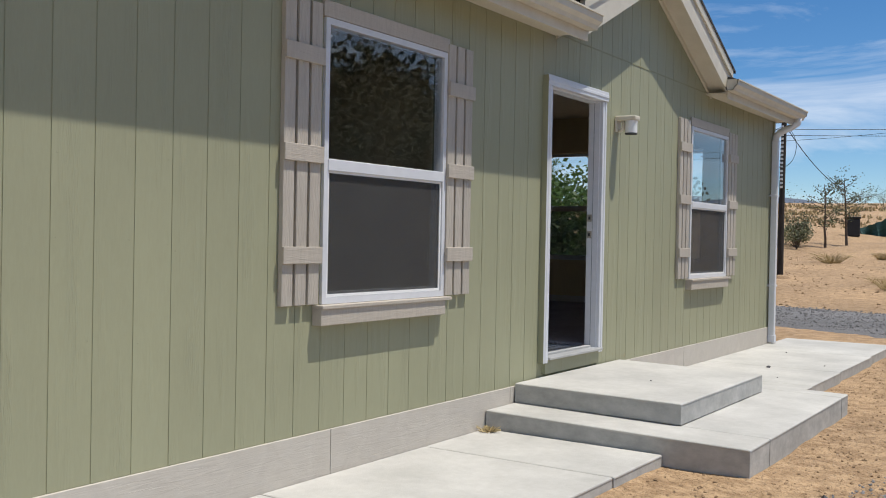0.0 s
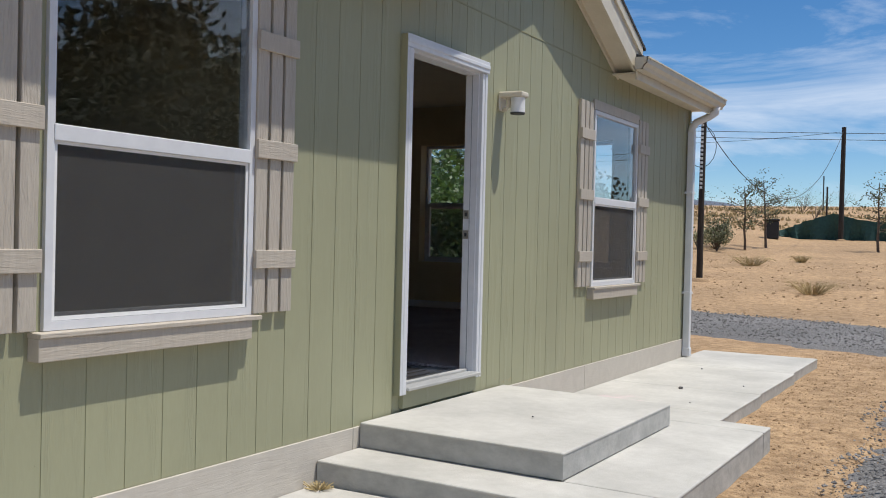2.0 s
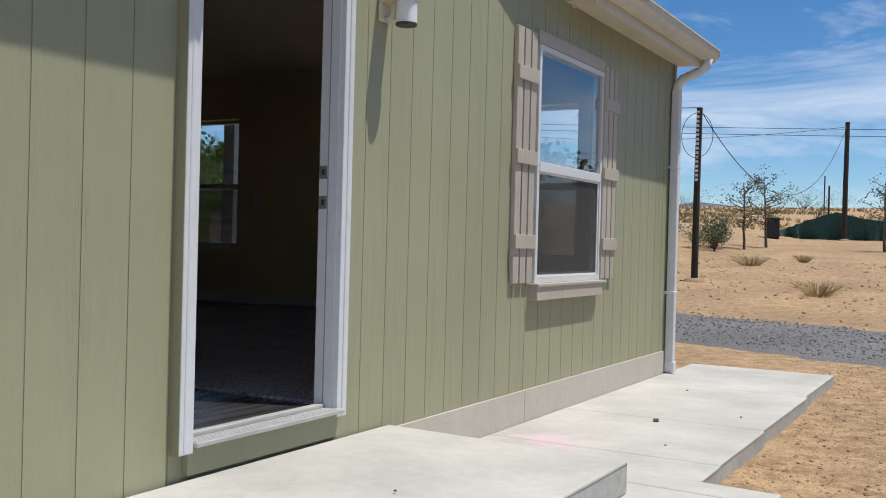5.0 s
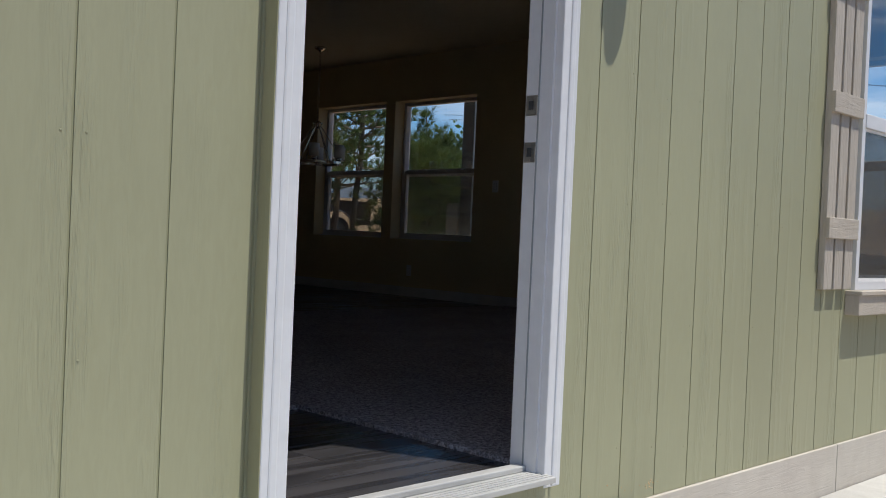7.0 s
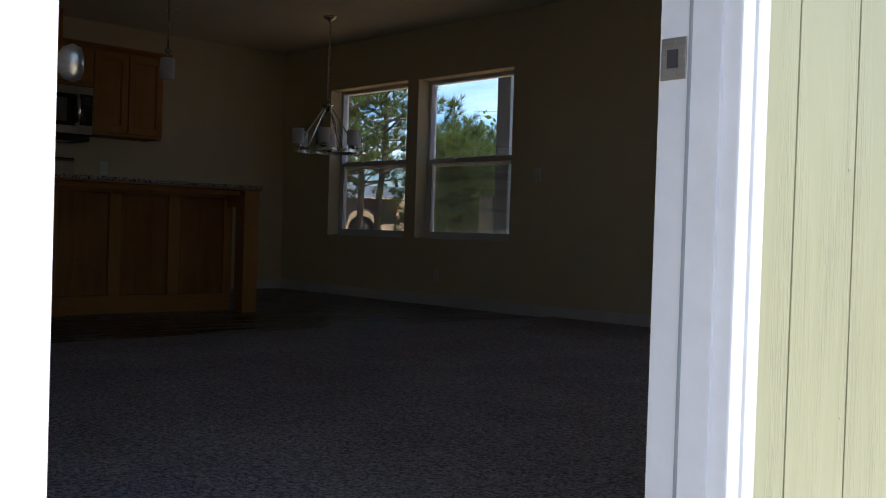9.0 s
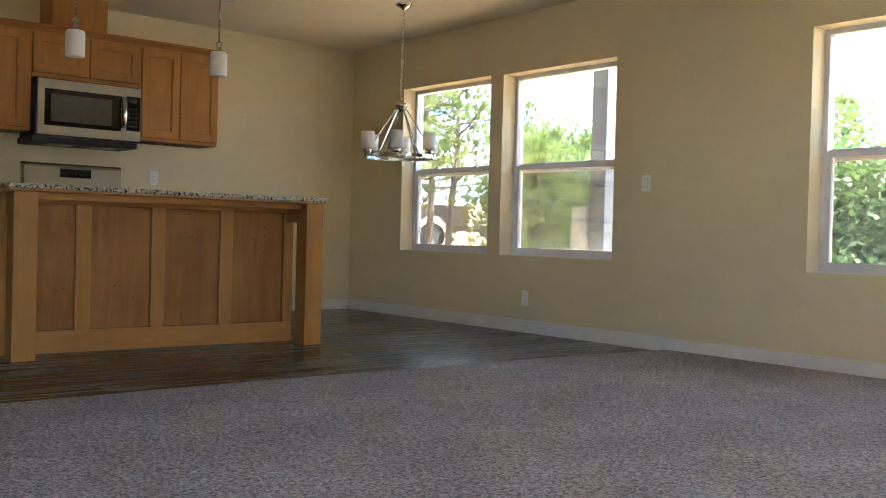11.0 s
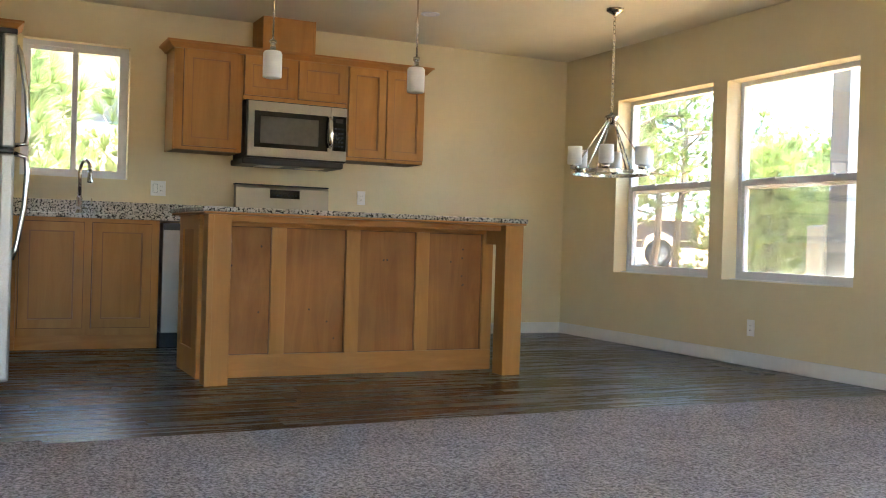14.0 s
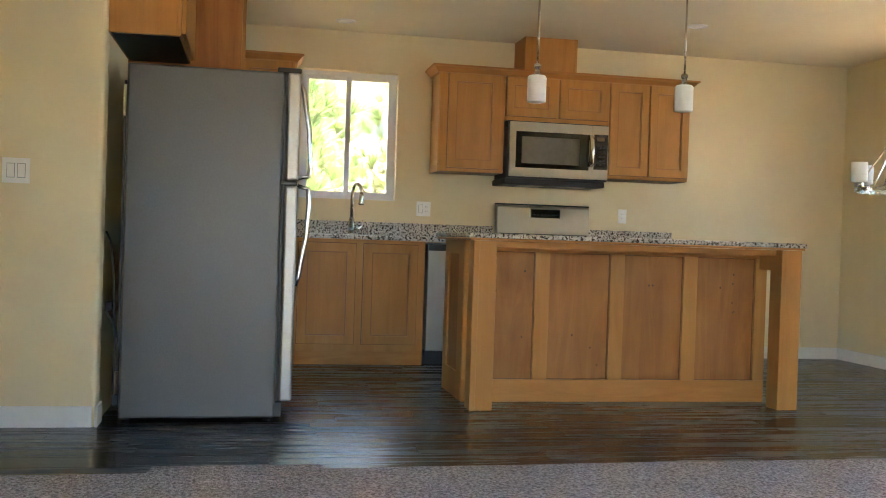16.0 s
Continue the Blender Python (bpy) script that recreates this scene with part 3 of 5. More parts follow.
part("roof_slope", prism([(RIDGE_X, -10.8, rz), (-9.1, -10.8, EAVE_Z - 0.05), (-9.1, -10.8, EAVE_Z - 0.02), (RIDGE_X, -10.8, rz + 0.03)], (0, Y_END + 10.9, 0)), SHINGLE, roof)
# added unseen overhang at the north end, keeps sun out of the windows
part("roof_slope", prism([(-0.9, Y_END + 0.1, EAVE_Z + SLOPE * (EAVE_X + 0.9)), (RIDGE_X, Y_END + 0.1, rz), (RIDGE_X, Y_END + 0.1, rz + 0.03), (-0.9, Y_END + 0.1, EAVE_Z + SLOPE * (EAVE_X + 0.9) + 0.03)], (0, 0.24, 0)), SHINGLE, roof)
part("roof_slope", prism([(RIDGE_X, Y_END + 0.1, rz), (-9.1, Y_END + 0.1, EAVE_Z - 0.05), (-9.1, Y_END + 0.1, EAVE_Z - 0.02), (RIDGE_X, Y_END + 0.1, rz + 0.03)], (0, 0.24, 0)), SHINGLE, roof)
part("attic_wall", prism([(0, Y_END - 0.15, 2.6), (-8.73, Y_END - 0.15, 2.6), (RIDGE_X, Y_END - 0.15, rz)], (0, 0.14, 0)), SIDING, roof)
part("attic_wall", prism([(0, -10.5, -0.5), (-8.73, -10.5, -0.5), (-8.73, -10.5, 2.6), (RIDGE_X, -10.5, rz), (0, -10.5, 2.6)], (0, 0.14, 0)), SIDING, roof)
part("attic_wall", box(-8.73, -10.4, -0.5, -8.6, Y_SOUTH - 0.2, 2.62), SIDING, roof)
# dormer gable over the door
top = GTOP + 0.31
for s, name in ((-1, "left"), (1, "right")):
    low_y = GY + s * 1.8
    low_z = top - GS * 1.8
    part("gable_slope", prism([(GOUT + 0.03, GY, top), (GOUT + 0.03, low_y + s * 0.06, low_z - 0.03), (GOUT + 0.03, low_y + s * 0.06, low_z - 0.005), (GOUT + 0.03, GY, top + 0.03)], (-3.4, 0, 0)), SHINGLE, roof)
    part("rake_board", prism([(GOUT - 0.02, GY, GTOP + 0.005), (GOUT - 0.02, low_y, GTOP - GS * 1.8), (GOUT - 0.02, low_y, low_z), (GOUT - 0.02, GY, top)], (0.022, 0, 0)), EAVE, roof, "tan painted rake board")
    part("rake_trim", prism([(GOUT + 0.003, GY, GTOP + 0.22), (GOUT + 0.003, low_y, GTOP - GS * 1.8 + 0.22), (GOUT + 0.003, low_y, low_z), (GOUT + 0.003, GY, top)], (0.018, 0, 0)), EAVE, roof, "tan painted rake trim")
    part("rake_soffit", prism([(0.0, GY, GTOP + 0.07), (0.0, low_y, GTOP - GS * 1.8 + 0.07), (0.0, low_y, GTOP - GS * 1.8 + 0.085), (0.0, GY, GTOP + 0.085)], (GOUT - 0.021, 0, 0)), EAVE, roof, "tan painted soffit")
    part("rake_frieze", prism([(0.003, GY, GTOP + 0.02), (0.003, low_y, GTOP - GS * 1.8 + 0.02), (0.003, low_y, GTOP - GS * 1.8 + 0.07), (0.003, GY, GTOP + 0.07)], (0.018, 0, 0)), EAVE, roof, "tan painted frieze trim")
part("gable_backing", prism([(-0.03, GL, 2.4), (-0.03, GR, 2.4), (-0.03, GY, top - 0.02)], (0.0262, 0, 0)), GROOVE, roof)
part("siding_flashing", box(0, GL, 2.484, 0.004, GR, 2.493), GROOVE, roof, "thin horizontal flashing line")


def eave_run(y0, y1, board):
    """Gutter from y0 to y1; the boards behind it begin at board."""
    part("soffit", box(-0.004, board + (0.07 if board > 0 else 0.0), 2.468, EAVE_X - 0.02, y1, 2.483), EAVE, roof, "tan painted soffit")
    part("fascia", box(EAVE_X - 0.018, board, 2.402, EAVE_X, y1, 2.6, 0.003), EAVE, roof, "tan painted fascia board")
    g = thing("gutter", (EAVE_X + 0.002, y0, 2.478), label="cream painted metal rain gutter along the eave", category="gutter", group="roof gutters")
    prof = [(0, 0), (0.075, 0), (0.085, 0.03), (0.115, 0.055), (0.118, 0.1), (0.13, 0.1), (0.13, 0.112), (0.112, 0.112), (0.108, 0.062), (0.078, 0.036), (0.07, 0.006), (0.004, 0.006), (0.004, 0.11), (0, 0.11)]
    part("trough", prism([(x, 0, z) for x, z in prof], (0, y1 - y0, 0)), EAVE, g)
    for end in (0, y1 - y0 - 0.003):
        part("end_cap", prism([(0, end, 0), (0.075, end, 0), (0.086, end, 0.03), (0.118, end, 0.056), (0.122, end, 0.112), (0, end, 0.112)], (0, 0.003, 0)), EAVE, g)


eave_run(-10.8, GL - 0.06, -10.8)
eave_run(GR - 0.2, Y_END + 0.1, GR - 0.12)
spout = thing("downspout", (0, 0, 0), label="white painted metal downspout on the house corner", category="downspout")
ys = Y_END - 0.09
for name, a, b in (("pipe", (0.055, ys, -0.28), (0.055, ys, 2.2)),):
    part(name, box(0.014, ys - 0.038, -0.28, 0.09, ys + 0.038, 2.22, 0.008), WHITE, spout)
part("elbow", tube([(0.052, ys, 2.2), (0.055, ys, 2.26), (0.1, ys, 2.32), (0.25, ys, 2.38), (0.315, ys, 2.42), (0.33, ys, 2.49)], 0.042, 12), WHITE, spout, smooth=True)
part("foot", box(0.012, ys - 0.045, -0.366, 0.1, ys + 0.045, -0.27, 0.008), WHITE, spout)
for z in (0.35, 1.5):
    part("strap", box(0.0, ys - 0.06, z, 0.093, ys + 0.06, z + 0.025, 0.002), WHITE, spout)
single("corner_board", box(0.0, Y_END - 0.035, -0.17, 0.016, Y_END + 0.016, 2.48, 0.002), SIDING, label="sage green corner board of the house", category="trim", kind="structure")


# ---- windows ----
def window(name, at, turn, w, h, label, depth=0.1, shutters=False, slider=False, mesh=None):
    """A single-hung (or sliding) white vinyl window; local x runs along the wall, -y is out of doors."""
    t = thing(name, at, turn, label, "window", kind="structure")
    f = 0.035
    bm = bmesh.new()
    fr = part("window_frame", panelled("x", -0.02, 0.055, 0.0, w, 0.0, h, [(f, w - f, f, h - f)], into=bm), WHITE, t, "white vinyl frame")
    mid = h * 0.487
    s = 0.03
    if slider:
        half = w * 0.5
        part("fixed_sash", panelled("x", 0.0, 0.022, half - 0.02, w - f, f, h - f, [(half + s - 0.01, w - f - s, f + s, h - f - s)]), WHITE, t)
        part("sliding_sash", panelled("x", 0.026, 0.05, f, half + 0.025, f, h - f, [(f + s, half - 0.01, f + s, h - f - s)]), WHITE, t)
        p = part("pane", box(half + s - 0.01, 0.008, f + s, w - f - s, 0.013, h - f - s), GLASS, t)
        q = part("pane", box(f + s, 0.035, f + s, half - 0.01, 0.04, h - f - s), GLASS, t)
        part("latch", box(half - 0.004, 0.05, h * 0.42, half + 0.012, 0.06, h * 0.5, 0.002), WHITE, t)
        panes = (p, q)
    else:
        part("meeting_rail", box(f - 0.005, -0.026, mid - 0.03, w - f + 0.005, 0.012, mid + 0.035, 0.004), WHITE, t)
        part("lower_sash", panelled("x", 0.014, 0.05, f, w - f, f, mid + 0.02, [(f + s, w - f - s, f + s, mid - 0.02)]), WHITE, t)
        p = part("pane", box(f - 0.004, 0.0, mid + 0.03, w - f + 0.004, 0.005, h - f + 0.004), GLASS, t)
        q = part("pane", box(f + s, 0.03, f + s, w - f - s, 0.035, mid - 0.02), GLASS, t)
        sc = part("screen", box(f + 0.018, -0.007, f + 0.018, w - f - 0.018, -0.006, mid - 0.03), mesh or SCREEN, t, "fine insect screen")
        part("screen_frame", panelled("x", -0.012, -0.002, f + 0.002, w - f - 0.002, f + 0.002, mid - 0.026, [(f + 0.018, w - f - 0.018, f + 0.018, mid - 0.042)]), PLATE, t, "thin grey screen frame")
        for lx in (w * 0.28, w * 0.72):
            part("sash_lock", box(lx - 0.03, 0.03, mid + 0.02, lx + 0.03, 0.055, mid + 0.036, 0.004), WHITE, t)
        part("jamb_clip", box(f, 0.012, h - f - 0.06, f + 0.05, 0.03, h - f - 0.045, 0.002), PLATE, t)
        panes = (p, q)
    for o in panes:
        o.visible_shadow = False
    # painted return and stool of the room side
    part("window_sill", box(0.0, 0.06, -0.004, w, depth, 0.008, 0.002), BASE, t, "white painted window stool")
    if shutters:
        part("header_trim", box(-0.02, -0.022, h + 0.004, w + 0.02, 0.0, h + 0.092, 0.003), TRIM, t, "tan header board")
        part("sill_apron", box(-0.055, -0.066, -0.112, w - 0.045, 0.0, -0.022, 0.003), TRIM, t, "tan wood-grain sill board")
        part("sill_cap", box(-0.058, -0.078, -0.022, w + 0.014, 0.0, -0.002, 0.003), TRIM, t)
    return t


def shutter(at, w, h, label):
    """A board-and-batten shutter: three boards under three battens; local -y is out of doors."""
    t = thing("shutter", at, 90, label, "shutter", "window shutters")
    bw = (w - 0.04) / 3
    for k in range(3):
        part("board", box(k * (bw + 0.02), -0.03, 0, k * (bw + 0.02) + bw, 0.0, h, 0.003), SHUTTER, t)
    for z in (0.22, 0.757, 1.283):
        part("batten", box(-0.008, -0.048, z, w + 0.008, -0.029, z + 0.09, 0.003), TRIM, t)
    return t


sh = "tan board-and-batten shutter with three battens beside a window"
w1 = window("window_1", (0.0, W1[0], W1[2]), 90, W1[1] - W1[0], W1[3] - W1[2], "white single-hung window with dark insect screen", shutters=True)
w2 = window("window_2", (0.0, W2[0], W2[2]), 90, W2[1] - W2[0], W2[3] - W2[2], "white single-hung window near the house corner", shutters=True)
for y in (-2.833, W1[1] + 0.002, 2.858, W2[1] + 0.002):
    shutter((0.001, y, 0.525), 0.287, 1.615, sh)
for k, n in enumerate((N1, N2, N3, N4)):
    window("window_%d" % (k + 3), (n[1], Y_END - 0.04, n[2]), 180, n[1] - n[0], n[3] - n[2], "white single-hung window set in the beige end wall", depth=0.115, mesh=SUNLIT_SCREEN)
window("window_7", (X_WEST - 0.15, KW[1], KW[2]), -90, KW[1] - KW[0], KW[3] - KW[2], "white sliding window over the kitchen sink", depth=0.14, slider=True)

# ---- front door ----
d0, d1, _, dz = DOOR
door = thing("door_1", (0, 0, 0), label="white front door standing open into the room", category="door", kind="structure")
part("door_jamb", box(X_IN - 0.005, d0 - 0.009, -0.02, 0.004, d0 + 0.01, dz), WHITE, door)
part("door_jamb", box(X_IN - 0.005, d1 - 0.012, -0.02, 0.004, d1 + 0.001, dz), WHITE, door)
part("door_jamb", box(X_IN - 0.005, d0, dz - 0.02, 0.0036, d1, dz + 0.001), WHITE, door)
for y0, y1 in ((d0 - 0.082, d0 - 0.008), (d1 - 0.004, d1 + 0.072)):
    bm = box(0.0, y0, -0.044, 0.032 if y0 > 0.5 else 0.046, y1, dz - 0.007, 0.004)
    mid = y0 + 0.02 if y0 < 0.5 else y1 - 0.045
    box(0.02, mid, -0.042, 0.038 if y0 > 0.5 else 0.0495, mid + 0.025, dz - 0.008, 0.006, into=bm)
    part("casing", bm, WHITE, door)
bm = box(0.0, d0 - 0.082, dz - 0.006, 0.0475, d1 + 0.072, dz + 0.075, 0.004)
box(0.02, d0 - 0.08, dz + 0.02, 0.053, d1 + 0.07, dz + 0.05, 0.006, into=bm)
part("casing", bm, WHITE, door)
# added green strip stands for the shadow the casing throws on the siding
part("casing_edge", box(0.0, d0 - 0.085, -0.044, 0.045, d0 - 0.0822, dz + 0.072, 0.001), SIDING, door, "sage green strip for the casing's shadow on the siding")
bm = box(X_IN - 0.01, d0 - 0.007, -0.022, 0.066, d1 + 0.012, -0.004, 0.003)
box(-0.07, d0 + 0.011, -0.004, -0.03, d1 - 0.013, 0.014, 0.004, into=bm)
for k in range(5):
    box(-0.018 + 0.016 * k, d0 - 0.004, -0.0045, -0.01 + 0.016 * k, d1 + 0.01, -0.001, 0.001, into=bm)
part("threshold", bm, SILL_METAL, door, "weathered pale metal threshold")
part("threshold_block", box(0.0, d0 - 0.02, -0.13, 0.03, d1 + 0.02, -0.024), SIDING, door)
part("weather_strip", box(-0.046, d1 - 0.0155, -0.015, -0.042, d1 - 0.0115, dz - 0.02), GREY_BOX, door, "thin grey weather strip")
# strike plates on the latch jamb
for z in (0.945, 1.085):
    p = part("strike_plate", box(-0.092, d1 - 0.0145, z - 0.03, -0.05, d1 - 0.0115, z + 0.03, 0.001), STEEL, door, "steel strike plate")
    part("strike_hole", box(-0.081, d1 - 0.0155, z - 0.013, -0.063, d1 - 0.0144, z + 0.013), SLOT, p)
    for dzz in (-0.023, 0.023):
        part("screw", revolve([(0.004, 0), (0.004, 0.0012)], 8, (-0.071, d1 - 0.0156, z + dzz), axis="y"), STEEL, p)
for z in (0.25, 1.05, 1.85):
    part("hinge", box(-0.092, d0 + 0.009, z - 0.05, -0.066, d0 + 0.013, z + 0.05, 0.001), STEEL, door)
leaf = part("door_leaf", box(-0.044, 0.0, 0.03, 0.0, 0.905, dz - 0.03, 0.003), WHITE, door)
leaf.matrix_local = pose(X_IN - 0.006, d0 + 0.022, 0, 0, 0, 69)
for z0, z1 in ((0.2, 0.85), (1.1, 1.95)):
    for y0 in (0.12, 0.5):
        part("door_panel", box(-0.004, y0, z0, 0.006, y0 + 0.28, z1, 0.005), WHITE, leaf)
part("door_knob", revolve([(0.032, 0), (0.034, 0.006), (0.014, 0.014), (0.012, 0.032), (0.026, 0.04), (0.032, 0.055), (0.026, 0.068), (0.01, 0.073)], 20, (0.0, 0.84, 0.945), axis="x"), STEEL, leaf, "brushed steel knob", smooth=True)
part("deadbolt", revolve([(0.032, 0), (0.03, 0.012), (0.02, 0.018), (0.012, 0.02)], 20, (0.0, 0.84, 1.091), axis="x"), STEEL, leaf, "brushed steel deadbolt", smooth=True)

# ---- wall lantern beside the door ----
sc = thing("wall_sconce", (0.0, 1.372, 1.905), label="cream wall light with a flat hood and ribbed glass jar", category="wall light")
part("back_plate", box(0.0, -0.05, -0.06, 0.018, 0.05, 0.06, 0.008), EAVE, sc)
part("bracket", tube([(0.012, 0, -0.045), (0.04, 0, -0.05), (0.062, 0, -0.03), (0.066, 0, 0.0), (0.06, 0, 0.04)], 0.017, 10), EAVE, sc, smooth=True)
part("hood", box(0.002, -0.058, 0.032, 0.195, 0.058, 0.073, 0.012), EAVE, sc, "flat cream painted hood")
rib = bmesh.new()
for k in range(24):
    a0, a1, a2 = (2 * math.pi * (k + f) / 24 for f in (0.0, 0.5, 1.0))
    ring = [(0.135 + r * math.cos(a), r * math.sin(a)) for a, r in ((a0, 0.048), (a1, 0.052), (a2, 0.048))]
    for (x0, y0), (x1, y1) in zip(ring, ring[1:]):
        rib.faces.new([rib.verts.new(p) for p in ((x0, y0, 0.031), (x1, y1, 0.031), (x1, y1, -0.075), (x0, y0, -0.075))])
bmesh.ops.remove_doubles(rib, verts=rib.verts[:], dist=1e-5)
bmesh.ops.recalc_face_normals(rib, faces=rib.faces[:])
jar = part("glass_jar", rib, FROST, sc, "pale ribbed glass jar", smooth=True)
part("jar_rim", revolve([(0.049, -0.088), (0.053, -0.085), (0.053, -0.075), (0.049, -0.0745)], 20, (0.135, 0, 0)), SLOT, jar, "dark rim of the jar")

# ---- kitchen ----
def shaker_door(parent, name, y0, y1, z0, z1, x, out=1, rail=0.062):
    """A frame-and-panel door in the plane x, facing +x (out=1) or along -y turned by its parent."""
    d = part(name, panelled("y", x, x + 0.022, y0, y1, z0, z1, [(y0 + rail, y1 - rail, z0 + rail, z1 - rail)]), WOOD, parent)
    part("panel", box(x, y0 + rail - 0.004, z0 + rail - 0.004, x + 0.006, y1 - rail + 0.004, z1 - rail + 0.004), WOOD, d)
    # bead round the panel, its shadow line painted by the darker maple
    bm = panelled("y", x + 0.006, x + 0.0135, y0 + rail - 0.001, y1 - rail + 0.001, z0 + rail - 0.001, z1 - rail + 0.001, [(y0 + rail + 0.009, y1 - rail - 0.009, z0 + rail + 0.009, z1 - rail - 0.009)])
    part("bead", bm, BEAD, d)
    # thin dark strip round the door paints the shadow in its gap
    part("shadow_reveal", panelled("y", x - 0.0005, x + 0.0012, y0 - 0.005, y1 + 0.005, z0 - 0.005, z1 + 0.005, [(y0 + 0.002, y1 - 0.002, z0 + 0.002, z1 - 0.002)]), SHADOW_LINE, d)
    return d


def crown(parent, x0, x1, y0, y1, z, left=True, right=True):
    """Crown moulding round the top of wall cabinets."""
    prof = [(0, 0), (0.02, 0.0), (0.02, 0.008), (0.05, 0.038), (0.062, 0.043), (0.062, 0.058), (0.0, 0.058)]
    pts_bottom = []
    bm = bmesh.new()
    la, ra = (1 if left else 0), (1 if right else 0)
    rings = []
    for o, h in prof:
        rings.append([(x0, y0 - la * o, z + h), (x1 + o, y0 - la * o, z + h), (x1 + o, y1 + ra * o, z + h), (x0, y1 + ra * o, z + h)])
    vs = [[bm.verts.new(p) for p in ring] for ring in rings]
    for a, b in zip(vs, vs[1:]):
        for i in range(3):
            bm.faces.new((a[i], a[i + 1], b[i + 1], b[i]))
    bm.faces.new(vs[-1])
    bm.faces.new(list(reversed(vs[0])))
    bmesh.ops.recalc_face_normals(bm, faces=bm.faces[:])
    return part("crown_moulding", bm, WOOD_H, parent, "stained crown moulding")


CX = -8.235
def wall_cabinet(y0, y1, z0, z1, doors, label):
    t = thing("wall_cabinet", (0, 0, 0), label=label, category="cabinet", group="kitchen wall cabinets")
    part("body", box(X_WEST, y0, z0, CX, y1, z1, 0.002), WOOD, t)
    # dark sheet carries the shade below the cabinet in its colour
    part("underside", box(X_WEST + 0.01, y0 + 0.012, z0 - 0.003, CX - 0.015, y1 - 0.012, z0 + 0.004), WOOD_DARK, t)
    for a, b, c, d in doors:
        shaker_door(t, "door", a, b, c, d, CX + 0.001)
    return t


c1 = wall_cabinet(2.265, 2.795, 1.51, 2.29, [(2.331, 2.75, 1.54, 2.288)], "honey maple wall cabinet with one shaker door")
c2 = wall_cabinet(2.797, 3.665, 1.94, 2.29, [(2.805, 3.222, 1.978, 2.288), (3.253, 3.664, 1.978, 2.288)], "low honey maple cabinet over the microwave, two doors")
c3 = wall_cabinet(3.667, 4.385, 1.51, 2.29, [(3.688, 4.02, 1.54, 2.288), (4.032, 4.378, 1.54, 2.288)], "honey maple wall cabinet with two shaker doors")
part("side_panel", box(X_WEST, 2.255, 1.505, CX + 0.002, 2.2645, 2.29, 0.002), WOOD, c1)
crown(c1, X_WEST, CX, 2.255, 2.796, 2.291, True, False)
crown(c2, X_WEST, CX, 2.797, 3.666, 2.291, False, False)
crown(c3, X_WEST, CX, 3.667, 4.386, 2.291, False, True)
chase = thing("vent_chase", (0, 0, 0), label="stained wood vent chase box above the cabinets", category="cabinet")
part("front_panel", box(CX - 0.03, 2.95, 2.35, CX - 0.012, 3.38, ROOM_TOP - 0.002, 0.002), WOOD, chase)
part("side_panel", box(X_WEST, 2.95, 2.35, CX - 0.031, 2.968, ROOM_TOP - 0.002, 0.002), WOOD, chase)
part("side_panel", box(X_WEST, 3.362, 2.35, CX - 0.031, 3.38, ROOM_TOP - 0.002, 0.002), WOOD, chase)
part("corner_trim", box(CX - 0.032, 3.372, 2.35, CX - 0.006, 3.392, ROOM_TOP - 0.002, 0.003), WOOD, chase)

# over-the-range microwave
mw = thing("microwave", (0, 0, 0), label="stainless over-the-range microwave with black glass door", category="microwave")
MX = -8.175
part("body", box(X_WEST, 2.81, 1.475, MX, 3.655, 1.935, 0.003), DARK, mw)
face = panelled("y", MX, MX + 0.022, 2.826, 3.512, 1.49, 1.925, [(2.875, 3.49, 1.56, 1.85)])
dr = part("door", face, STEEL, mw, "stainless steel door frame")
part("glass", box(MX, 2.873, 1.557, MX + 0.018, 3.492, 1.852), BLACK, dr)
part("window", box(MX + 0.018, 2.925, 1.595, MX + 0.0195, 3.41, 1.81, 0.0005), MW_GLASS, dr)
cp = part("control_panel", panelled("y", MX, MX + 0.022, 3.515, 3.652, 1.49, 1.925, [(3.53, 3.648, 1.57, 1.855)]), STEEL, mw)
part("keypad", box(MX, 3.528, 1.568, MX + 0.019, 3.65, 1.857), BLACK, cp)
part("display", box(MX + 0.019, 3.555, 1.8, MX + 0.0196, 3.62, 1.835), MW_GLASS, cp)
for r in range(5):
    for c in range(3):
        part("key", box(MX + 0.019, 3.55 + 0.028 * c, 1.6 + 0.036 * r, MX + 0.0198, 3.57 + 0.028 * c, 1.616 + 0.036 * r), DARK, cp)
part("handle", tube([(MX + 0.02, 3.503, 1.6), (MX + 0.05, 3.503, 1.63), (MX + 0.058, 3.503, 1.7), (MX + 0.05, 3.503, 1.8), (MX + 0.02, 3.503, 1.835)], 0.021, 10), CHROME, mw, "curved polished handle", smooth=True)
part("vent_base", box(X_WEST, 2.79, 1.425, MX + 0.0, 3.64, 1.474, 0.012), DARK, mw)
for a in (2.95, 3.3):
    part("grease_filter", box(-8.45, a, 1.421, -8.25, a + 0.2, 1.426), STEEL, mw)

# range
BX = -7.93
rg = thing("range", (0, 0, 0), label="stainless freestanding range with black control panel", category="range")
part("body", box(X_WEST + 0.03, 2.815, 0.02, BX, 3.61, 0.965, 0.004), STEEL, rg)
part("cooktop", box(X_WEST + 0.03, 2.81, 0.966, BX + 0.02, 3.615, 0.99, 0.006), BLACK, rg)
bg = part("backguard", prism([(-8.53, 2.818, 0.99), (-8.44, 2.818, 0.99), (-8.455, 2.818, 1.25), (-8.47, 2.818, 1.272), (-8.53, 2.818, 1.272)], (0, 0.795, 0)), STEEL, rg, "stainless backguard")
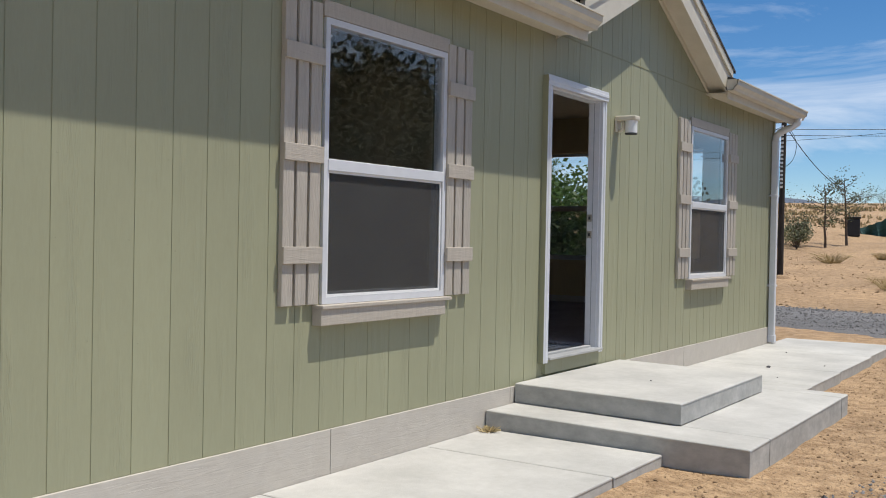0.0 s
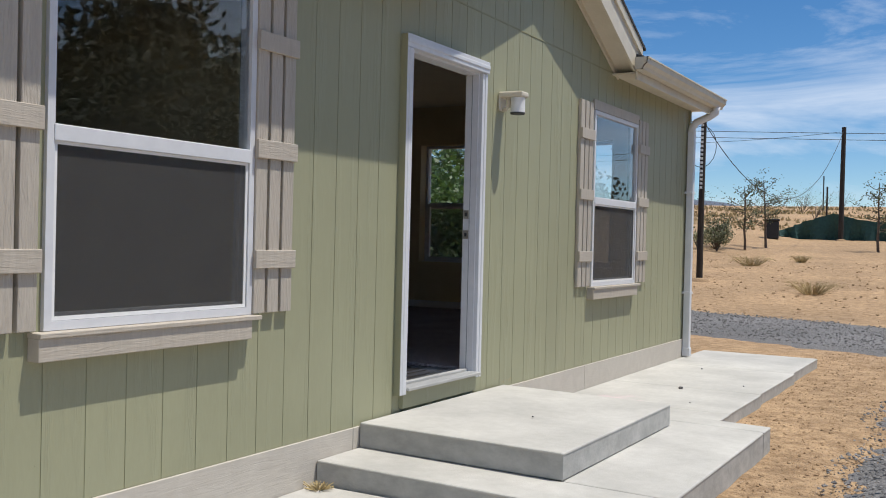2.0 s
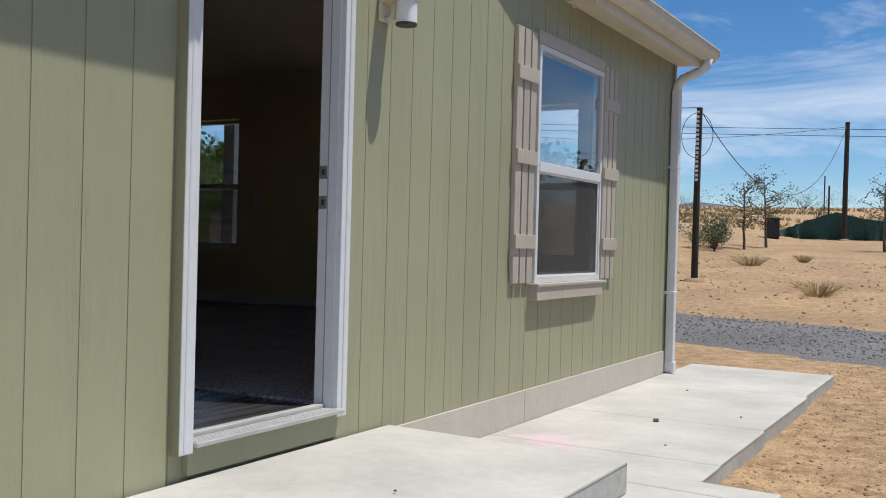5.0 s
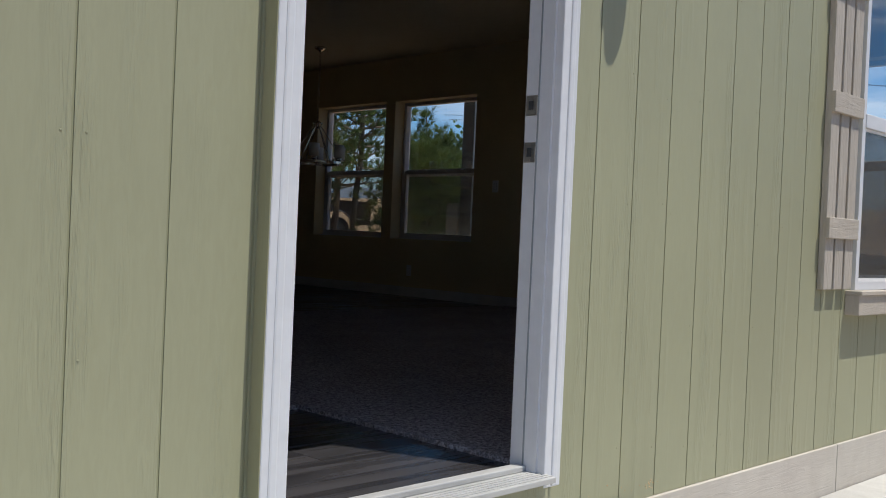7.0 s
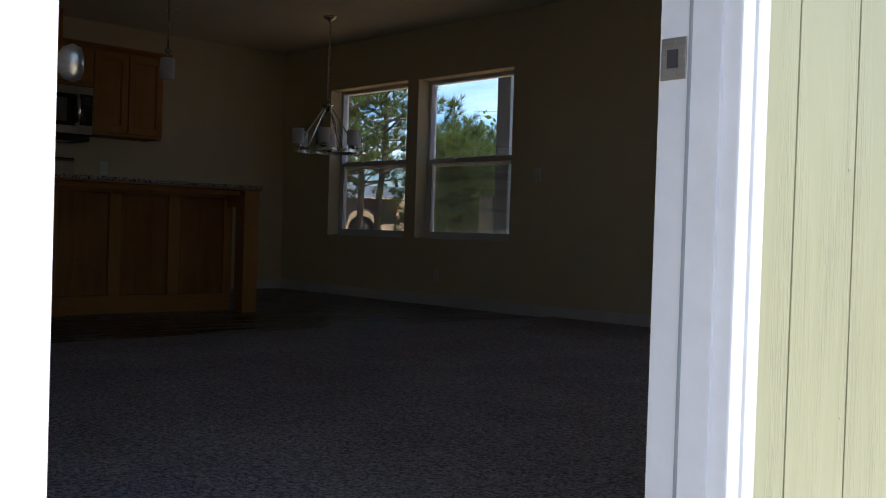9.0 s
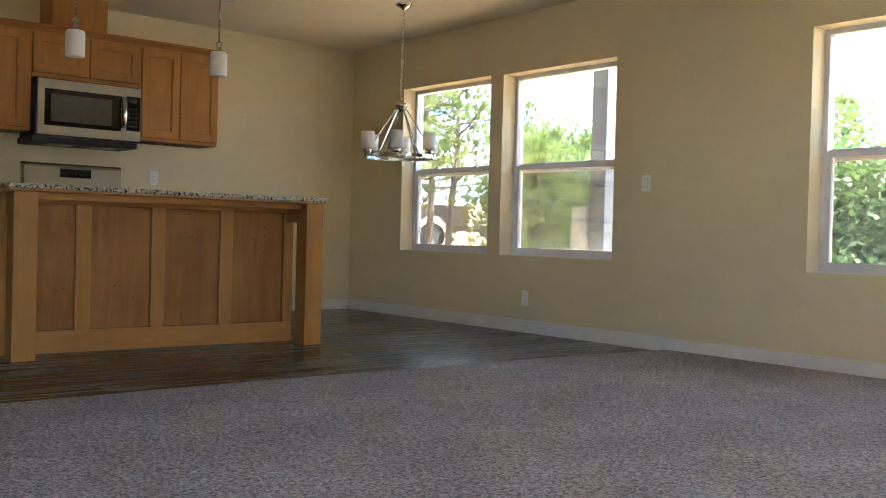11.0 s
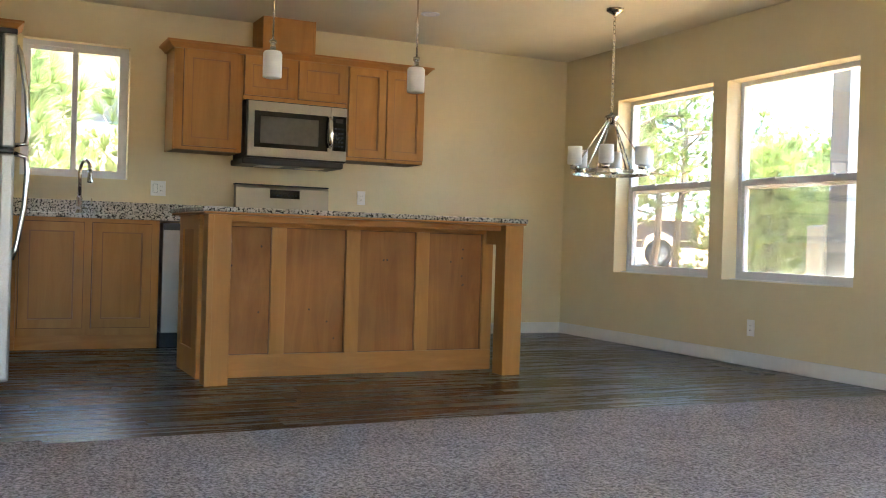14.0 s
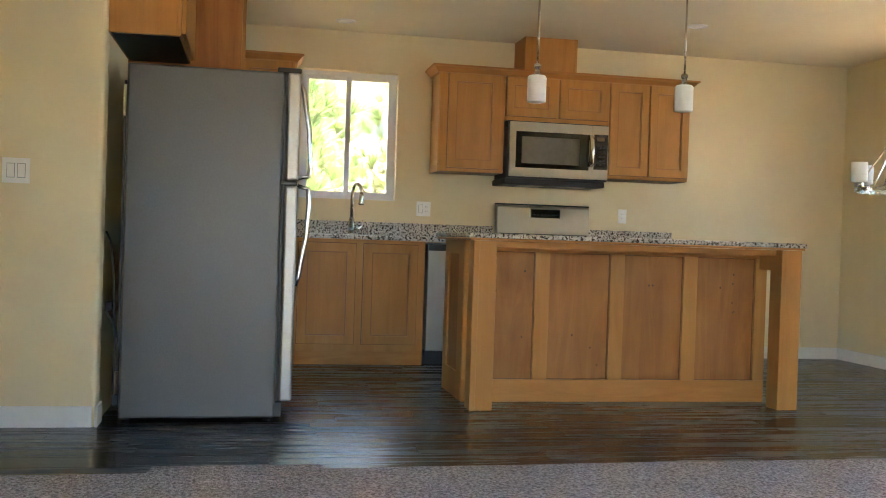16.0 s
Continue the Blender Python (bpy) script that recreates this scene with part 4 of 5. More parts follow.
part("top_trim", box(-8.535, 2.812, 1.27, -8.462, 3.618, 1.282, 0.004), DARK, bg)
part("display", prism([(-8.4465, 3.1, 1.17), (-8.4505, 3.1, 1.24), (-8.446, 3.1, 1.24), (-8.442, 3.1, 1.17)], (0, 0.255, 0)), BLACK, bg)
for k in range(7):
    part("button", box(-8.445, 3.125 + 0.032 * k, 1.19, -8.439, 3.14 + 0.032 * k, 1.2), DARK, bg)
part("vent_gap", box(-8.46, 2.83, 0.992, -8.438, 3.6, 1.035), DARK, bg)
part("oven_door", box(BX, 2.83, 0.2, BX + 0.03, 3.595, 0.86, 0.006), BLACK, rg)
part("oven_handle", tube([(BX + 0.07, 2.88, 0.82), (BX + 0.07, 3.55, 0.82)], 0.012, 8), CHROME, rg, smooth=True)

# sink run
COUNTER = 0.975
def base_cabinet(y0, y1, doors, label):
    t = thing("base_cabinet", (0, 0, 0), label=label, category="cabinet", group="kitchen base cabinets")
    part("body", box(X_WEST, y0, 0.1, BX, y1, COUNTER - 0.032, 0.002), WOOD, t)
    part("toe_kick", box(X_WEST, y0, 0.0, BX - 0.005, y1, 0.1), WOOD_H, t)
    for a, b, c, d in doors:
        shaker_door(t, "door", a, b, c, d, BX + 0.001)
    return t


base_cabinet(1.16, 2.128, [(1.175, 1.598, 0.157, 0.91), (1.66, 2.068, 0.157, 0.91)], "honey maple sink base cabinet with two shaker doors")
base_cabinet(0.45, 1.158, [], "honey maple corner base cabinet beside the sink")
base_cabinet(3.635, 4.40, [(3.65, 4.0, 0.15, 0.86), (4.02, 4.385, 0.15, 0.86)], "honey maple base cabinet beyond the range")
dish = thing("dishwasher", (0, 0, 0), label="stainless dishwasher beside the sink cabinet", category="dishwasher")
part("door", box(X_WEST + 0.05, 2.15, 0.11, BX + 0.012, 2.79, 0.93, 0.006), DULL_STEEL, dish)
part("control_strip", box(BX - 0.01, 2.155, 0.875, BX + 0.014, 2.785, 0.925, 0.003), DARK, dish)
part("kick", box(X_WEST + 0.05, 2.15, 0.0, BX - 0.05, 2.79, 0.105), DARK, dish)
ct = thing("countertop", (0, 0, 0), label="speckled grey granite countertop with a low backsplash", category="countertop")
part("top", box(X_WEST, 0.12, COUNTER - 0.031, BX + 0.035, 2.805, COUNTER, 0.004), GRANITE, ct)
part("top", box(X_WEST, 3.625, COUNTER - 0.031, BX + 0.035, 4.415, COUNTER, 0.004), GRANITE, ct)
part("backsplash", box(X_WEST, 0.12, COUNTER + 0.001, X_WEST + 0.022, 2.805, COUNTER + 0.112, 0.003), GRANITE, ct)
part("backsplash", box(X_WEST, 3.625, COUNTER + 0.001, X_WEST + 0.022, 4.415, COUNTER + 0.112, 0.003), GRANITE, ct)
sk = thing("sink", (0, 0, 0), label="stainless drop-in sink in the granite counter", category="sink")
part("rim", box(-8.43, 1.27, COUNTER + 0.0005, -8.0, 1.95, COUNTER + 0.004, 0.002), STEEL, sk)
# flat dark sheet paints the shaded hollow of the sink
part("bowl_shade", box(-8.36, 1.31, COUNTER + 0.004, -8.05, 1.91, COUNTER + 0.0055, 0.0005), SLOT, sk)
fc = thing("faucet", (-8.38, 1.605, COUNTER + 0.004), label="brushed nickel gooseneck pull-down faucet with side lever", category="faucet")
part("base", revolve([(0.032, 0), (0.032, 0.01), (0.024, 0.03), (0.022, 0.12), (0.016, 0.14)], 16), NICKEL, fc, smooth=True)
arc = [(0, 0, 0.13), (0, 0, 0.3)] + [(0.055 - 0.055 * math.cos(a), 0.03 - 0.03 * math.cos(a), 0.32 + 0.085 * math.sin(a)) for a in [k * math.pi / 10 for k in range(11)]]
part("spout", tube(arc, 0.0145, 10), NICKEL, fc, smooth=True)
part("spray_head", revolve([(0.017, 0.32), (0.018, 0.3), (0.023, 0.25), (0.023, 0.235), (0.015, 0.232)], 14, (0.112, 0.061, 0)), NICKEL, fc, smooth=True)
part("lever", tube([(0, 0.015, 0.045), (0.005, 0.07, 0.05), (0.005, 0.085, 0.075), (0.005, 0.088, 0.12)], 0.009, 8, ends=0.005), NICKEL, fc, smooth=True)

# refrigerator
fr = thing("refrigerator", (0, 0, 0), label="grey top-freezer refrigerator with stainless doors", category="refrigerator")
part("cabinet", box(-6.40, 0.2, 0.025, -5.645, 0.966, 1.788, 0.012), FRIDGE_SIDE, fr, "dark grey enamel side")
part("gasket", box(-6.385, 0.966, 0.11, -5.66, 0.982, 1.775, 0.003), DARK, fr)
fd = part("freezer_door", box(-6.402, 0.982, 1.235, -5.643, 1.05, 1.788, 0.014), DULL_STEEL, fr, "stainless freezer door")
ld = part("fridge_door", box(-6.402, 0.982, 0.11, -5.643, 1.05, 1.212, 0.014), DULL_STEEL, fr, "stainless refrigerator door")
part("hinge_cover", box(-5.76, 0.93, 1.785, -5.65, 1.05, 1.812, 0.006), DARK, fr)
part("middle_hinge", box(-5.72, 0.96, 1.214, -5.64, 1.045, 1.233, 0.003), DARK, fr)
hx = -5.7
part("handle", tube([(hx, 1.048, 1.74), (hx, 1.067, 1.7), (hx, 1.1, 1.5), (hx, 1.11, 1.33), (hx, 1.102, 1.265), (hx, 1.048, 1.255)], 0.013, 8), CHROME, fd, "curved polished bar handle", smooth=True)
part("handle", tube([(hx, 1.048, 1.215), (hx, 1.102, 1.2), (hx, 1.11, 1.13), (hx, 1.1, 0.95), (hx, 1.067, 0.75), (hx, 1.048, 0.7)], 0.013, 8), CHROME, ld, "curved polished bar handle", smooth=True)
part("base_grille", box(-6.39, 0.93, 0.03, -5.655, 1.0, 0.105, 0.004), DARK, fr)
for x in (-6.33, -5.72):
    for y in (0.27, 0.93):
        part("foot", revolve([(0.022, 0), (0.022, 0.012), (0.012, 0.014), (0.012, 0.031)], 10, (x, y, 0)), DARK, fr)
part("coil_cover", box(-6.36, 0.165, 0.08, -5.66, 0.199, 0.36, 0.006), DARK, fr)
part("back_panel", box(-6.38, 0.186, 0.36, -5.655, 0.1998, 1.7, 0.003), DARK, fr)
part("water_line", tube([(-5.66, 0.2, 0.1), (-5.655, 0.185, 0.3), (-5.66, 0.17, 0.5), (-5.67, 0.16, 0.75), (-5.68, 0.14, 0.9), (-5.69, 0.115, 0.95)], 0.006, 6), DARK, fr)
part("power_cord", tube([(-5.69, 0.12, 0.56), (-5.67, 0.16, 0.5), (-5.66, 0.19, 0.42), (-5.665, 0.2, 0.3), (-5.68, 0.2, 0.15)], 0.007, 6), CABLE, fr)
part("plug", box(-5.74, 0.12, 0.555, -5.68, 0.155, 0.6, 0.006), DARK, fr)
part("rear_valve", box(-5.668, 0.178, 0.14, -5.648, 0.199, 0.26, 0.004), CHROME, fr)
part("rear_bracket", box(-5.668, 0.182, 1.52, -5.65, 0.199, 1.68, 0.003), CHROME, fr)

oc = thing("fridge_cabinet", (0, 0, 0), label="honey maple cabinet mounted above the refrigerator", category="cabinet", group="kitchen wall cabinets")
part("body", box(-6.44, 0.102, 1.93, -5.64, 0.43, 2.52, 0.002), WOOD, oc)
part("face_frame", box(-6.44, 0.4305, 1.93, -5.64, 0.45, 2.52, 0.002), WOOD, oc)
part("door", box(-6.02, 0.452, 1.945, -5.655, 0.472, 2.5, 0.003), WOOD, oc)
part("door", box(-6.42, 0.452, 1.945, -6.035, 0.472, 2.5, 0.003), WOOD, oc)
# black sheet paints the shade under the fridge cabinet
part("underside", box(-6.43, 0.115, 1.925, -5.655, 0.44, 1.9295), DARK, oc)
part("crown_moulding", box(-6.44, 0.102, 2.521, -5.6, 0.5, 2.58, 0.01), WOOD_H, oc)
tp = thing("pantry_panel", (0, 0, 0), label="tall knotty wood side panel behind the refrigerator", category="cabinet panel")
part("panel", box(-6.475, 0.102, 0.0, -6.452, 0.735, 2.52, 0.002), ALDER, tp)
part("face_edge", box(-6.478, 0.736, 0.0, -6.449, 0.757, 2.52, 0.002), WOOD, tp)
part("crown_moulding", box(-6.5, 0.3, 2.521, -6.43, 0.8, 2.58, 0.012), WOOD_H, tp)
uc = wall_cabinet(0.3, 1.12, 1.51, 2.29, [(0.32, 0.68, 1.54, 2.288), (0.71, 1.09, 1.54, 2.288)], "honey maple corner wall cabinet beside the kitchen window")
crown(uc, X_WEST, CX, 0.3, 1.12, 2.291, False, True)

# ---- island ----
PF = -5.985
isl = thing("kitchen_island", (0, 0, 0), label="honey maple panelled island with corner posts", category="kitchen island")
IX0, IX1, IY0, IY1 = -6.87, -6.285, 2.075, 4.04
part("body", box(IX0, IY0 + 0.012, 0.0, IX1 - 0.02, IY1 - 0.012, 0.966, 0.0), ALDER, isl)
part("rail", box(IX1 - 0.02, IY0, 0.905, IX1, IY1, 0.966, 0.0015), WOOD_H, isl)
part("rail", box(IX1 - 0.02, IY0, 0.0, IX1, IY1, 0.135, 0.0015), WOOD_H, isl)
for y0, y1 in ((IY0, IY0 + 0.13), (2.513, 2.605), (2.993, 3.085), (3.475, 3.568), (3.962, IY1)):
    part("stile", box(IX1 - 0.02, y0, 0.1355, IX1, y1, 0.9045, 0.0015), WOOD, isl)
for y0, y1 in ((IY0 + 0.13, 2.513), (2.605, 2.993), (3.085, 3.475), (3.568, 3.962)):
    # thin dark border paints the stile and rail shadow on each panel
    part("panel_shadow_line", panelled("y", IX1 - 0.0202, IX1 - 0.0175, y0, y1, 0.135, 0.905, [(y0 + 0.004, y1 - 0.004, 0.139, 0.901)]), SHADOW_LINE, isl)
for k in range(14):
    kn = random.Random(400 + k)
    yy, zz = kn.choice((2.3, 2.42, 2.75, 2.92, 3.25, 3.4, 3.7, 3.85)) + kn.uniform(-0.04, 0.04), kn.uniform(0.2, 0.86)
    part("knot", revolve([(0.007, 0.0), (0.004, 0.0004)], 8, (IX1 - 0.0199, yy, zz), axis="x"), WOOD_DARK, isl)
part("end_panel", panelled("x", IY0, IY0 + 0.012, IX0, IX1 - 0.025, 0.0, 0.966, [(IX0 + 0.1, IX1 - 0.16, 0.16, 0.88)]), WOOD, isl)
part("end_panel", panelled("x", IY1 - 0.012, IY1, IX0, IX1 - 0.025, 0.0, 0.966, [(IX0 + 0.1, IX1 - 0.16, 0.16, 0.88)]), WOOD, isl)
for y0 in (2.062, 3.966):
    p = part("corner_post", box(PF - 0.132, y0, 0.0, PF, y0 + 0.132, 0.966, 0.003), WOOD, isl)
    part("post_trim", box(PF - 0.001, y0 - 0.004, 0.0, PF + 0.006, y0 + 0.03, 0.964, 0.002), WOOD, p)
for y0 in (2.1, 3.985):
    part("apron_bracket", box(IX1, y0, 0.84, PF - 0.133, y0 + 0.05, 0.9655, 0.002), WOOD, isl)
part("apron", box(PF - 0.09, 2.203, 0.928, PF - 0.07, 3.967, 0.9655, 0.002), WOOD_H, isl)
itop = thing("island_countertop", (0, 0, 0), label="speckled grey granite island top with a wood edge", category="countertop")
part("slab", box(-6.94, 2.02, 0.981, -5.95, 4.11, 1.009, 0.006), GRANITE, itop)
part("edge_moulding", box(-6.93, 2.03, 0.967, -5.958, 4.103, 0.9805, 0.004), WOOD_H, itop, "stained wood edge moulding")


# ---- lamps ----
def pendant(y, label):
    t = thing("pendant_lamp", (-6.37, y, 1.82), label=label, category="pendant lamp", group="island pendants")
    part("shade", revolve([(0.02, 0.165), (0.05, 0.163), (0.058, 0.15), (0.058, 0.004), (0.05, 0.0)], 24), FROST, t, "frosted white glass shade", smooth=True)
    part("cap", revolve([(0.034, 0.163), (0.034, 0.17), (0.018, 0.176), (0.016, 0.21), (0.022, 0.212), (0.022, 0.23), (0.008, 0.24)], 16), NICKEL, t, smooth=True)
    part("rod", tube([(0, 0, 0.235), (0, 0, ROOM_TOP - 1.82 - 0.015)], 0.0065, 8), NICKEL, t, smooth=True)
    part("canopy", revolve([(0.055, ROOM_TOP - 1.82), (0.058, ROOM_TOP - 1.865), (0.03, ROOM_TOP - 1.88), (0.01, ROOM_TOP - 1.884)], 20), NICKEL, t, smooth=True)
    return t


for y in (2.508, 3.472):
    pendant(y, "frosted glass pendant lamp hanging above the island")
chn = thing("chandelier", (-6.56, 5.17, 1.4), label="brushed nickel ring chandelier with frosted glass shades", category="chandelier")
RR = 0.285
bm = bmesh.new()
ring = [(RR * math.cos(a), RR * math.sin(a), 0.0) for a in [2 * math.pi * k / 40 for k in range(40)]]
for z, r in ((0.0, 0.0),):
    prof = [(RR - 0.007, -0.014), (RR + 0.007, -0.014), (RR + 0.007, 0.014), (RR - 0.007, 0.014)]
    rings = [[bm.verts.new((r * math.cos(2 * math.pi * k / 40), r * math.sin(2 * math.pi * k / 40), h)) for k in range(40)] for r, h in prof]
    for i in range(4):
        a, b = rings[i], rings[(i + 1) % 4]
        for k in range(40):
            bm.faces.new((a[k], a[(k + 1) % 40], b[(k + 1) % 40], b[k]))
bmesh.ops.recalc_face_normals(bm, faces=bm.faces[:])
part("ring", bm, NICKEL, chn)
for k in range(6):
    a = 2 * math.pi * (k + 0.3) / 6
    cx, cy = RR * math.cos(a), RR * math.sin(a)
    part("candle_cup", revolve([(0.012, 0.014), (0.03, 0.018), (0.032, 0.045), (0.02, 0.05)], 14, (cx, cy, 0)), NICKEL, chn, smooth=True)
    part("shade", revolve([(0.046, 0.052), (0.054, 0.056), (0.054, 0.185), (0.05, 0.185), (0.05, 0.06)], 20, (cx, cy, 0)), FROST, chn, "frosted white glass shade", smooth=True)
    a2 = a + math.pi / 6
    part("arm", tube([(0.035 * math.cos(a2), 0.035 * math.sin(a2), 0.395), (RR * math.cos(a2), RR * math.sin(a2), 0.01)], 0.0055, 6), NICKEL, chn)
part("hub", revolve([(0.02, 0.36), (0.035, 0.38), (0.05, 0.41), (0.055, 0.425), (0.03, 0.435), (0.01, 0.45)], 20), NICKEL, chn, smooth=True)
zz = 0.45
k = 0
while zz < ROOM_TOP - 1.4 - 0.05:
    s = 1 if k % 2 else 0
    loop = [(0.012 * math.cos(q) * (1 - s), 0.012 * math.cos(q) * s, zz + 0.02 + 0.02 * math.sin(q)) for q in [2 * math.pi * j / 8 for j in range(9)]]
    part("chain_link", tube(loop, 0.0028, 5), NICKEL, chn)
    zz += 0.031
    k += 1
part("canopy", revolve([(0.065, ROOM_TOP - 1.4), (0.062, ROOM_TOP - 1.42), (0.03, ROOM_TOP - 1.435), (0.012, ROOM_TOP - 1.45)], 20), NICKEL, chn, smooth=True)
for x, y in ((-8.19, 1.492), (-7.467, 4.066)):
    t = thing("recessed_light", (x, y, ROOM_TOP), label="small white recessed ceiling light, unlit", category="ceiling light", group="recessed lights")
    part("trim_ring", revolve([(0.075, -0.0005), (0.075, -0.006), (0.055, -0.008), (0.055, -0.002)], 24), WHITE, t)
    part("lens", revolve([(0.054, -0.001), (0.054, -0.004)], 24), FROST, t)


# ---- switches and outlets ----
def plate(at, turn, w, kind, label):
    t = thing("wall_switch" if kind == "switch" else "wall_outlet", at, turn, label, "switch" if kind == "switch" else "outlet")
    part("cover_plate", box(-w / 2, -0.006, -0.06, w / 2, 0.0, 0.06, 0.002), PLATE, t)
    n = max(1, round(w / 0.065))
    for k in range(n):
        cx = (k - (n - 1) / 2) * 0.048
        if kind == "switch" or (kind == "combo" and k == 0):
            part("rocker_gap", box(cx - 0.0185, -0.0064, -0.0345, cx + 0.0185, -0.0055, 0.0345), GREY_BOX, t)
            part("rocker", box(cx - 0.016, -0.009, -0.032, cx + 0.016, -0.0055, 0.032, 0.002), PLATE, t)
        else:
            part("receptacle", box(cx - 0.016, -0.0075, -0.034, cx + 0.016, -0.0055, 0.034, 0.002), PLATE, t)
            for z in (-0.018, 0.018):
                for dx in (-0.006, 0.006):
                    part("slot", box(cx + dx - 0.0012, -0.008, z - 0.005, cx + dx + 0.0012, -0.0074, z + 0.005), SLOT, t)
    return t


plate((X_WEST, 2.215, 1.21), 90, 0.118, "combo", "white switch and outlet plate above the counter")
plate((X_WEST, 3.955, 1.212), 90, 0.075, "outlet", "white outlet plate above the counter beyond the range")
plate((-5.56, -0.283, 1.225), 90, 0.125, "switch", "white double rocker switch on the partition")
plate((-4.762, Y_NORTH, 1.195), 0, 0.078, "switch", "white rocker switch on the end wall")
plate((-5.98, Y_NORTH, 0.282), 0, 0.075, "outlet", "beige wall outlet low on the end wall")
vt = thing("floor_vent", (-6.15, 5.8, 0.0), label="pale metal floor register by the end wall", category="floor vent")
part("frame", box(0, 0, 0, 0.58, 0.1, 0.005, 0.002), DULL_STEEL, vt)
for k in range(22):
    part("slat", box(0.03 + 0.024 * k, 0.015, 0.005, 0.037 + 0.024 * k, 0.085, 0.009), STEEL, vt)

# ---- outdoors ----
def leaf_cloud(centres, count, spread, size, seed, long=1.0):
    """Many small two-triangle leaves scattered round the given centres."""
    rnd = random.Random(seed)
    vs, fs = [], []
    for _ in range(count):
        c = rnd.choice(centres)
        p = Vector(c) + Vector((rnd.gauss(0, spread), rnd.gauss(0, spread), rnd.gauss(0, spread * 0.7)))
        a = Vector((rnd.uniform(-1, 1), rnd.uniform(-1, 1), rnd.uniform(-0.6, 0.8))).normalized()
        b = a.cross(Vector((rnd.uniform(-1, 1), rnd.uniform(-1, 1), rnd.uniform(-1, 1)))).normalized()
        s = size * rnd.uniform(0.6, 1.3)
        k = len(vs)
        vs += [p, p + a * s * 0.5 * long + b * s * 0.3, p + a * s * long, p + a * s * 0.5 * long - b * s * 0.3]
        fs.append((k, k + 1, k + 2, k + 3))
    return vs, fs


def mesh_part(name, vs, fs, mat, parent, label=""):
    me = bpy.data.meshes.new(name)
    me.from_pydata([tuple(v) for v in vs], [], fs)
    me.materials.append(mat)
    ob = new(name, me)
    ob.parent = parent
    return tagged(ob, label)


def broad_tree(at, height, width, leaves, leaf, mat, seed, label, group="trees", bare=0.35, size=0.16):
    rnd = random.Random(seed)
    t = thing("tree", at, rnd.uniform(0, 360), label, "tree", group)
    trunk = bmesh.new()
    lean = rnd.uniform(-0.06, 0.06) * height
    spine = [Vector((lean * k / 6 + rnd.uniform(-0.02, 0.02) * height * 0.3, rnd.uniform(-0.01, 0.01) * height, height * 0.85 * k / 6)) for k in range(7)]
    tube(spine, height * 0.018, 8, trunk, ends=height * 0.004)
    tips = []
    for k in range(22):
        f = bare + (0.95 - bare) * k / 22
        base = spine[0].lerp(spine[-1], f)
        a = rnd.uniform(0, 2 * math.pi)
        r = width * 0.5 * (0.45 + 0.65 * math.sin(math.pi * min(1, (f - bare) / (1.02 - bare)) ** 0.8)) * rnd.uniform(0.6, 1.15)
        tip = base + Vector((r * math.cos(a), r * math.sin(a), height * rnd.uniform(0.03, 0.14)))
        mid = base.lerp(tip, 0.5) + Vector((0, 0, -0.02 * height))
        tube([base, mid, tip], height * 0.006, 5, trunk, ends=height * 0.0015)
        tips += [tip, base.lerp(tip, 0.7), base.lerp(tip, 0.45)]
    tips.append(spine[-1] + Vector((0, 0, height * 0.1)))
    part("trunk", trunk, BARK, t)
    vs, fs = leaf_cloud(tips, leaves, leaf, size, seed + 1)
    mesh_part("crown", vs, fs, mat, t)
    return t


def pine_tree(height, width, limbs, seed, label, low=0.04, needle=0.007, count=34):
    rnd = random.Random(seed)
    t = thing("pine_tree", (0, 0, -50), 0, label, "tree", "pine trees")
    trunk = bmesh.new()
    tube([(0.07 * math.sin(k * 1.3 + seed), 0.07 * math.cos(k * 0.9 + seed), height * k / 8) for k in range(9)], height * 0.013, 8, trunk, ends=height * 0.003)
    vs, fs = [], []
    for k in range(limbs):
        f = low + (1 - low) * (k + rnd.random()) / limbs
        a = k * 2.4 + rnd.uniform(-0.4, 0.4)
        r = width * 0.5 * (1.05 - f) ** 0.75 * rnd.uniform(0.55, 1.15)
        base = Vector((0, 0, height * f))
        tip = base + Vector((r * math.cos(a), r * math.sin(a), r * rnd.uniform(0.25, 0.75)))
        bow = base.lerp(tip, 0.55) + Vector((rnd.gauss(0, 0.06) * r, rnd.gauss(0, 0.06) * r, -0.14 * r))
        tube([base, bow, tip], height * 0.0045, 4, trunk, ends=0.006)
        for j in range(9):
            u = 0.38 + 0.62 * (j + rnd.random()) / 9
            p = (base.lerp(bow, u / 0.55) if u < 0.55 else bow.lerp(tip, (u - 0.55) / 0.45)) + Vector((rnd.gauss(0, 0.13), rnd.gauss(0, 0.13), rnd.gauss(0.02, 0.1)))
            axis = ((tip - bow).normalized() + Vector((rnd.uniform(-0.6, 0.6), rnd.uniform(-0.6, 0.6), rnd.uniform(0.2, 1.1)))).normalized()
            for _ in range(count):
                d = (axis + Vector((rnd.gauss(0, 0.45), rnd.gauss(0, 0.45), rnd.gauss(0, 0.45)))).normalized()
                s = d.cross(Vector((rnd.random(), rnd.random(), rnd.random()))).normalized() * needle
                n = rnd.uniform(0.15, 0.3)
                i = len(vs)
                vs += [p - s, p + s, p + d * n]
                fs.append((i, i + 1, i + 2))
    part("trunk", trunk, BARK, t)
    mesh_part("crown", vs, fs, NEEDLE, t)
    return t


def put(ob, x, y, scale=1.0, turn=0.0, z=None):
    return copy_thing(ob, Matrix.Translation((x, y, (terrain(x, y) if z is None else z) - 0.05)) @ pose(0, 0, 0, 0, 0, turn) @ Matrix.Scale(scale, 4))


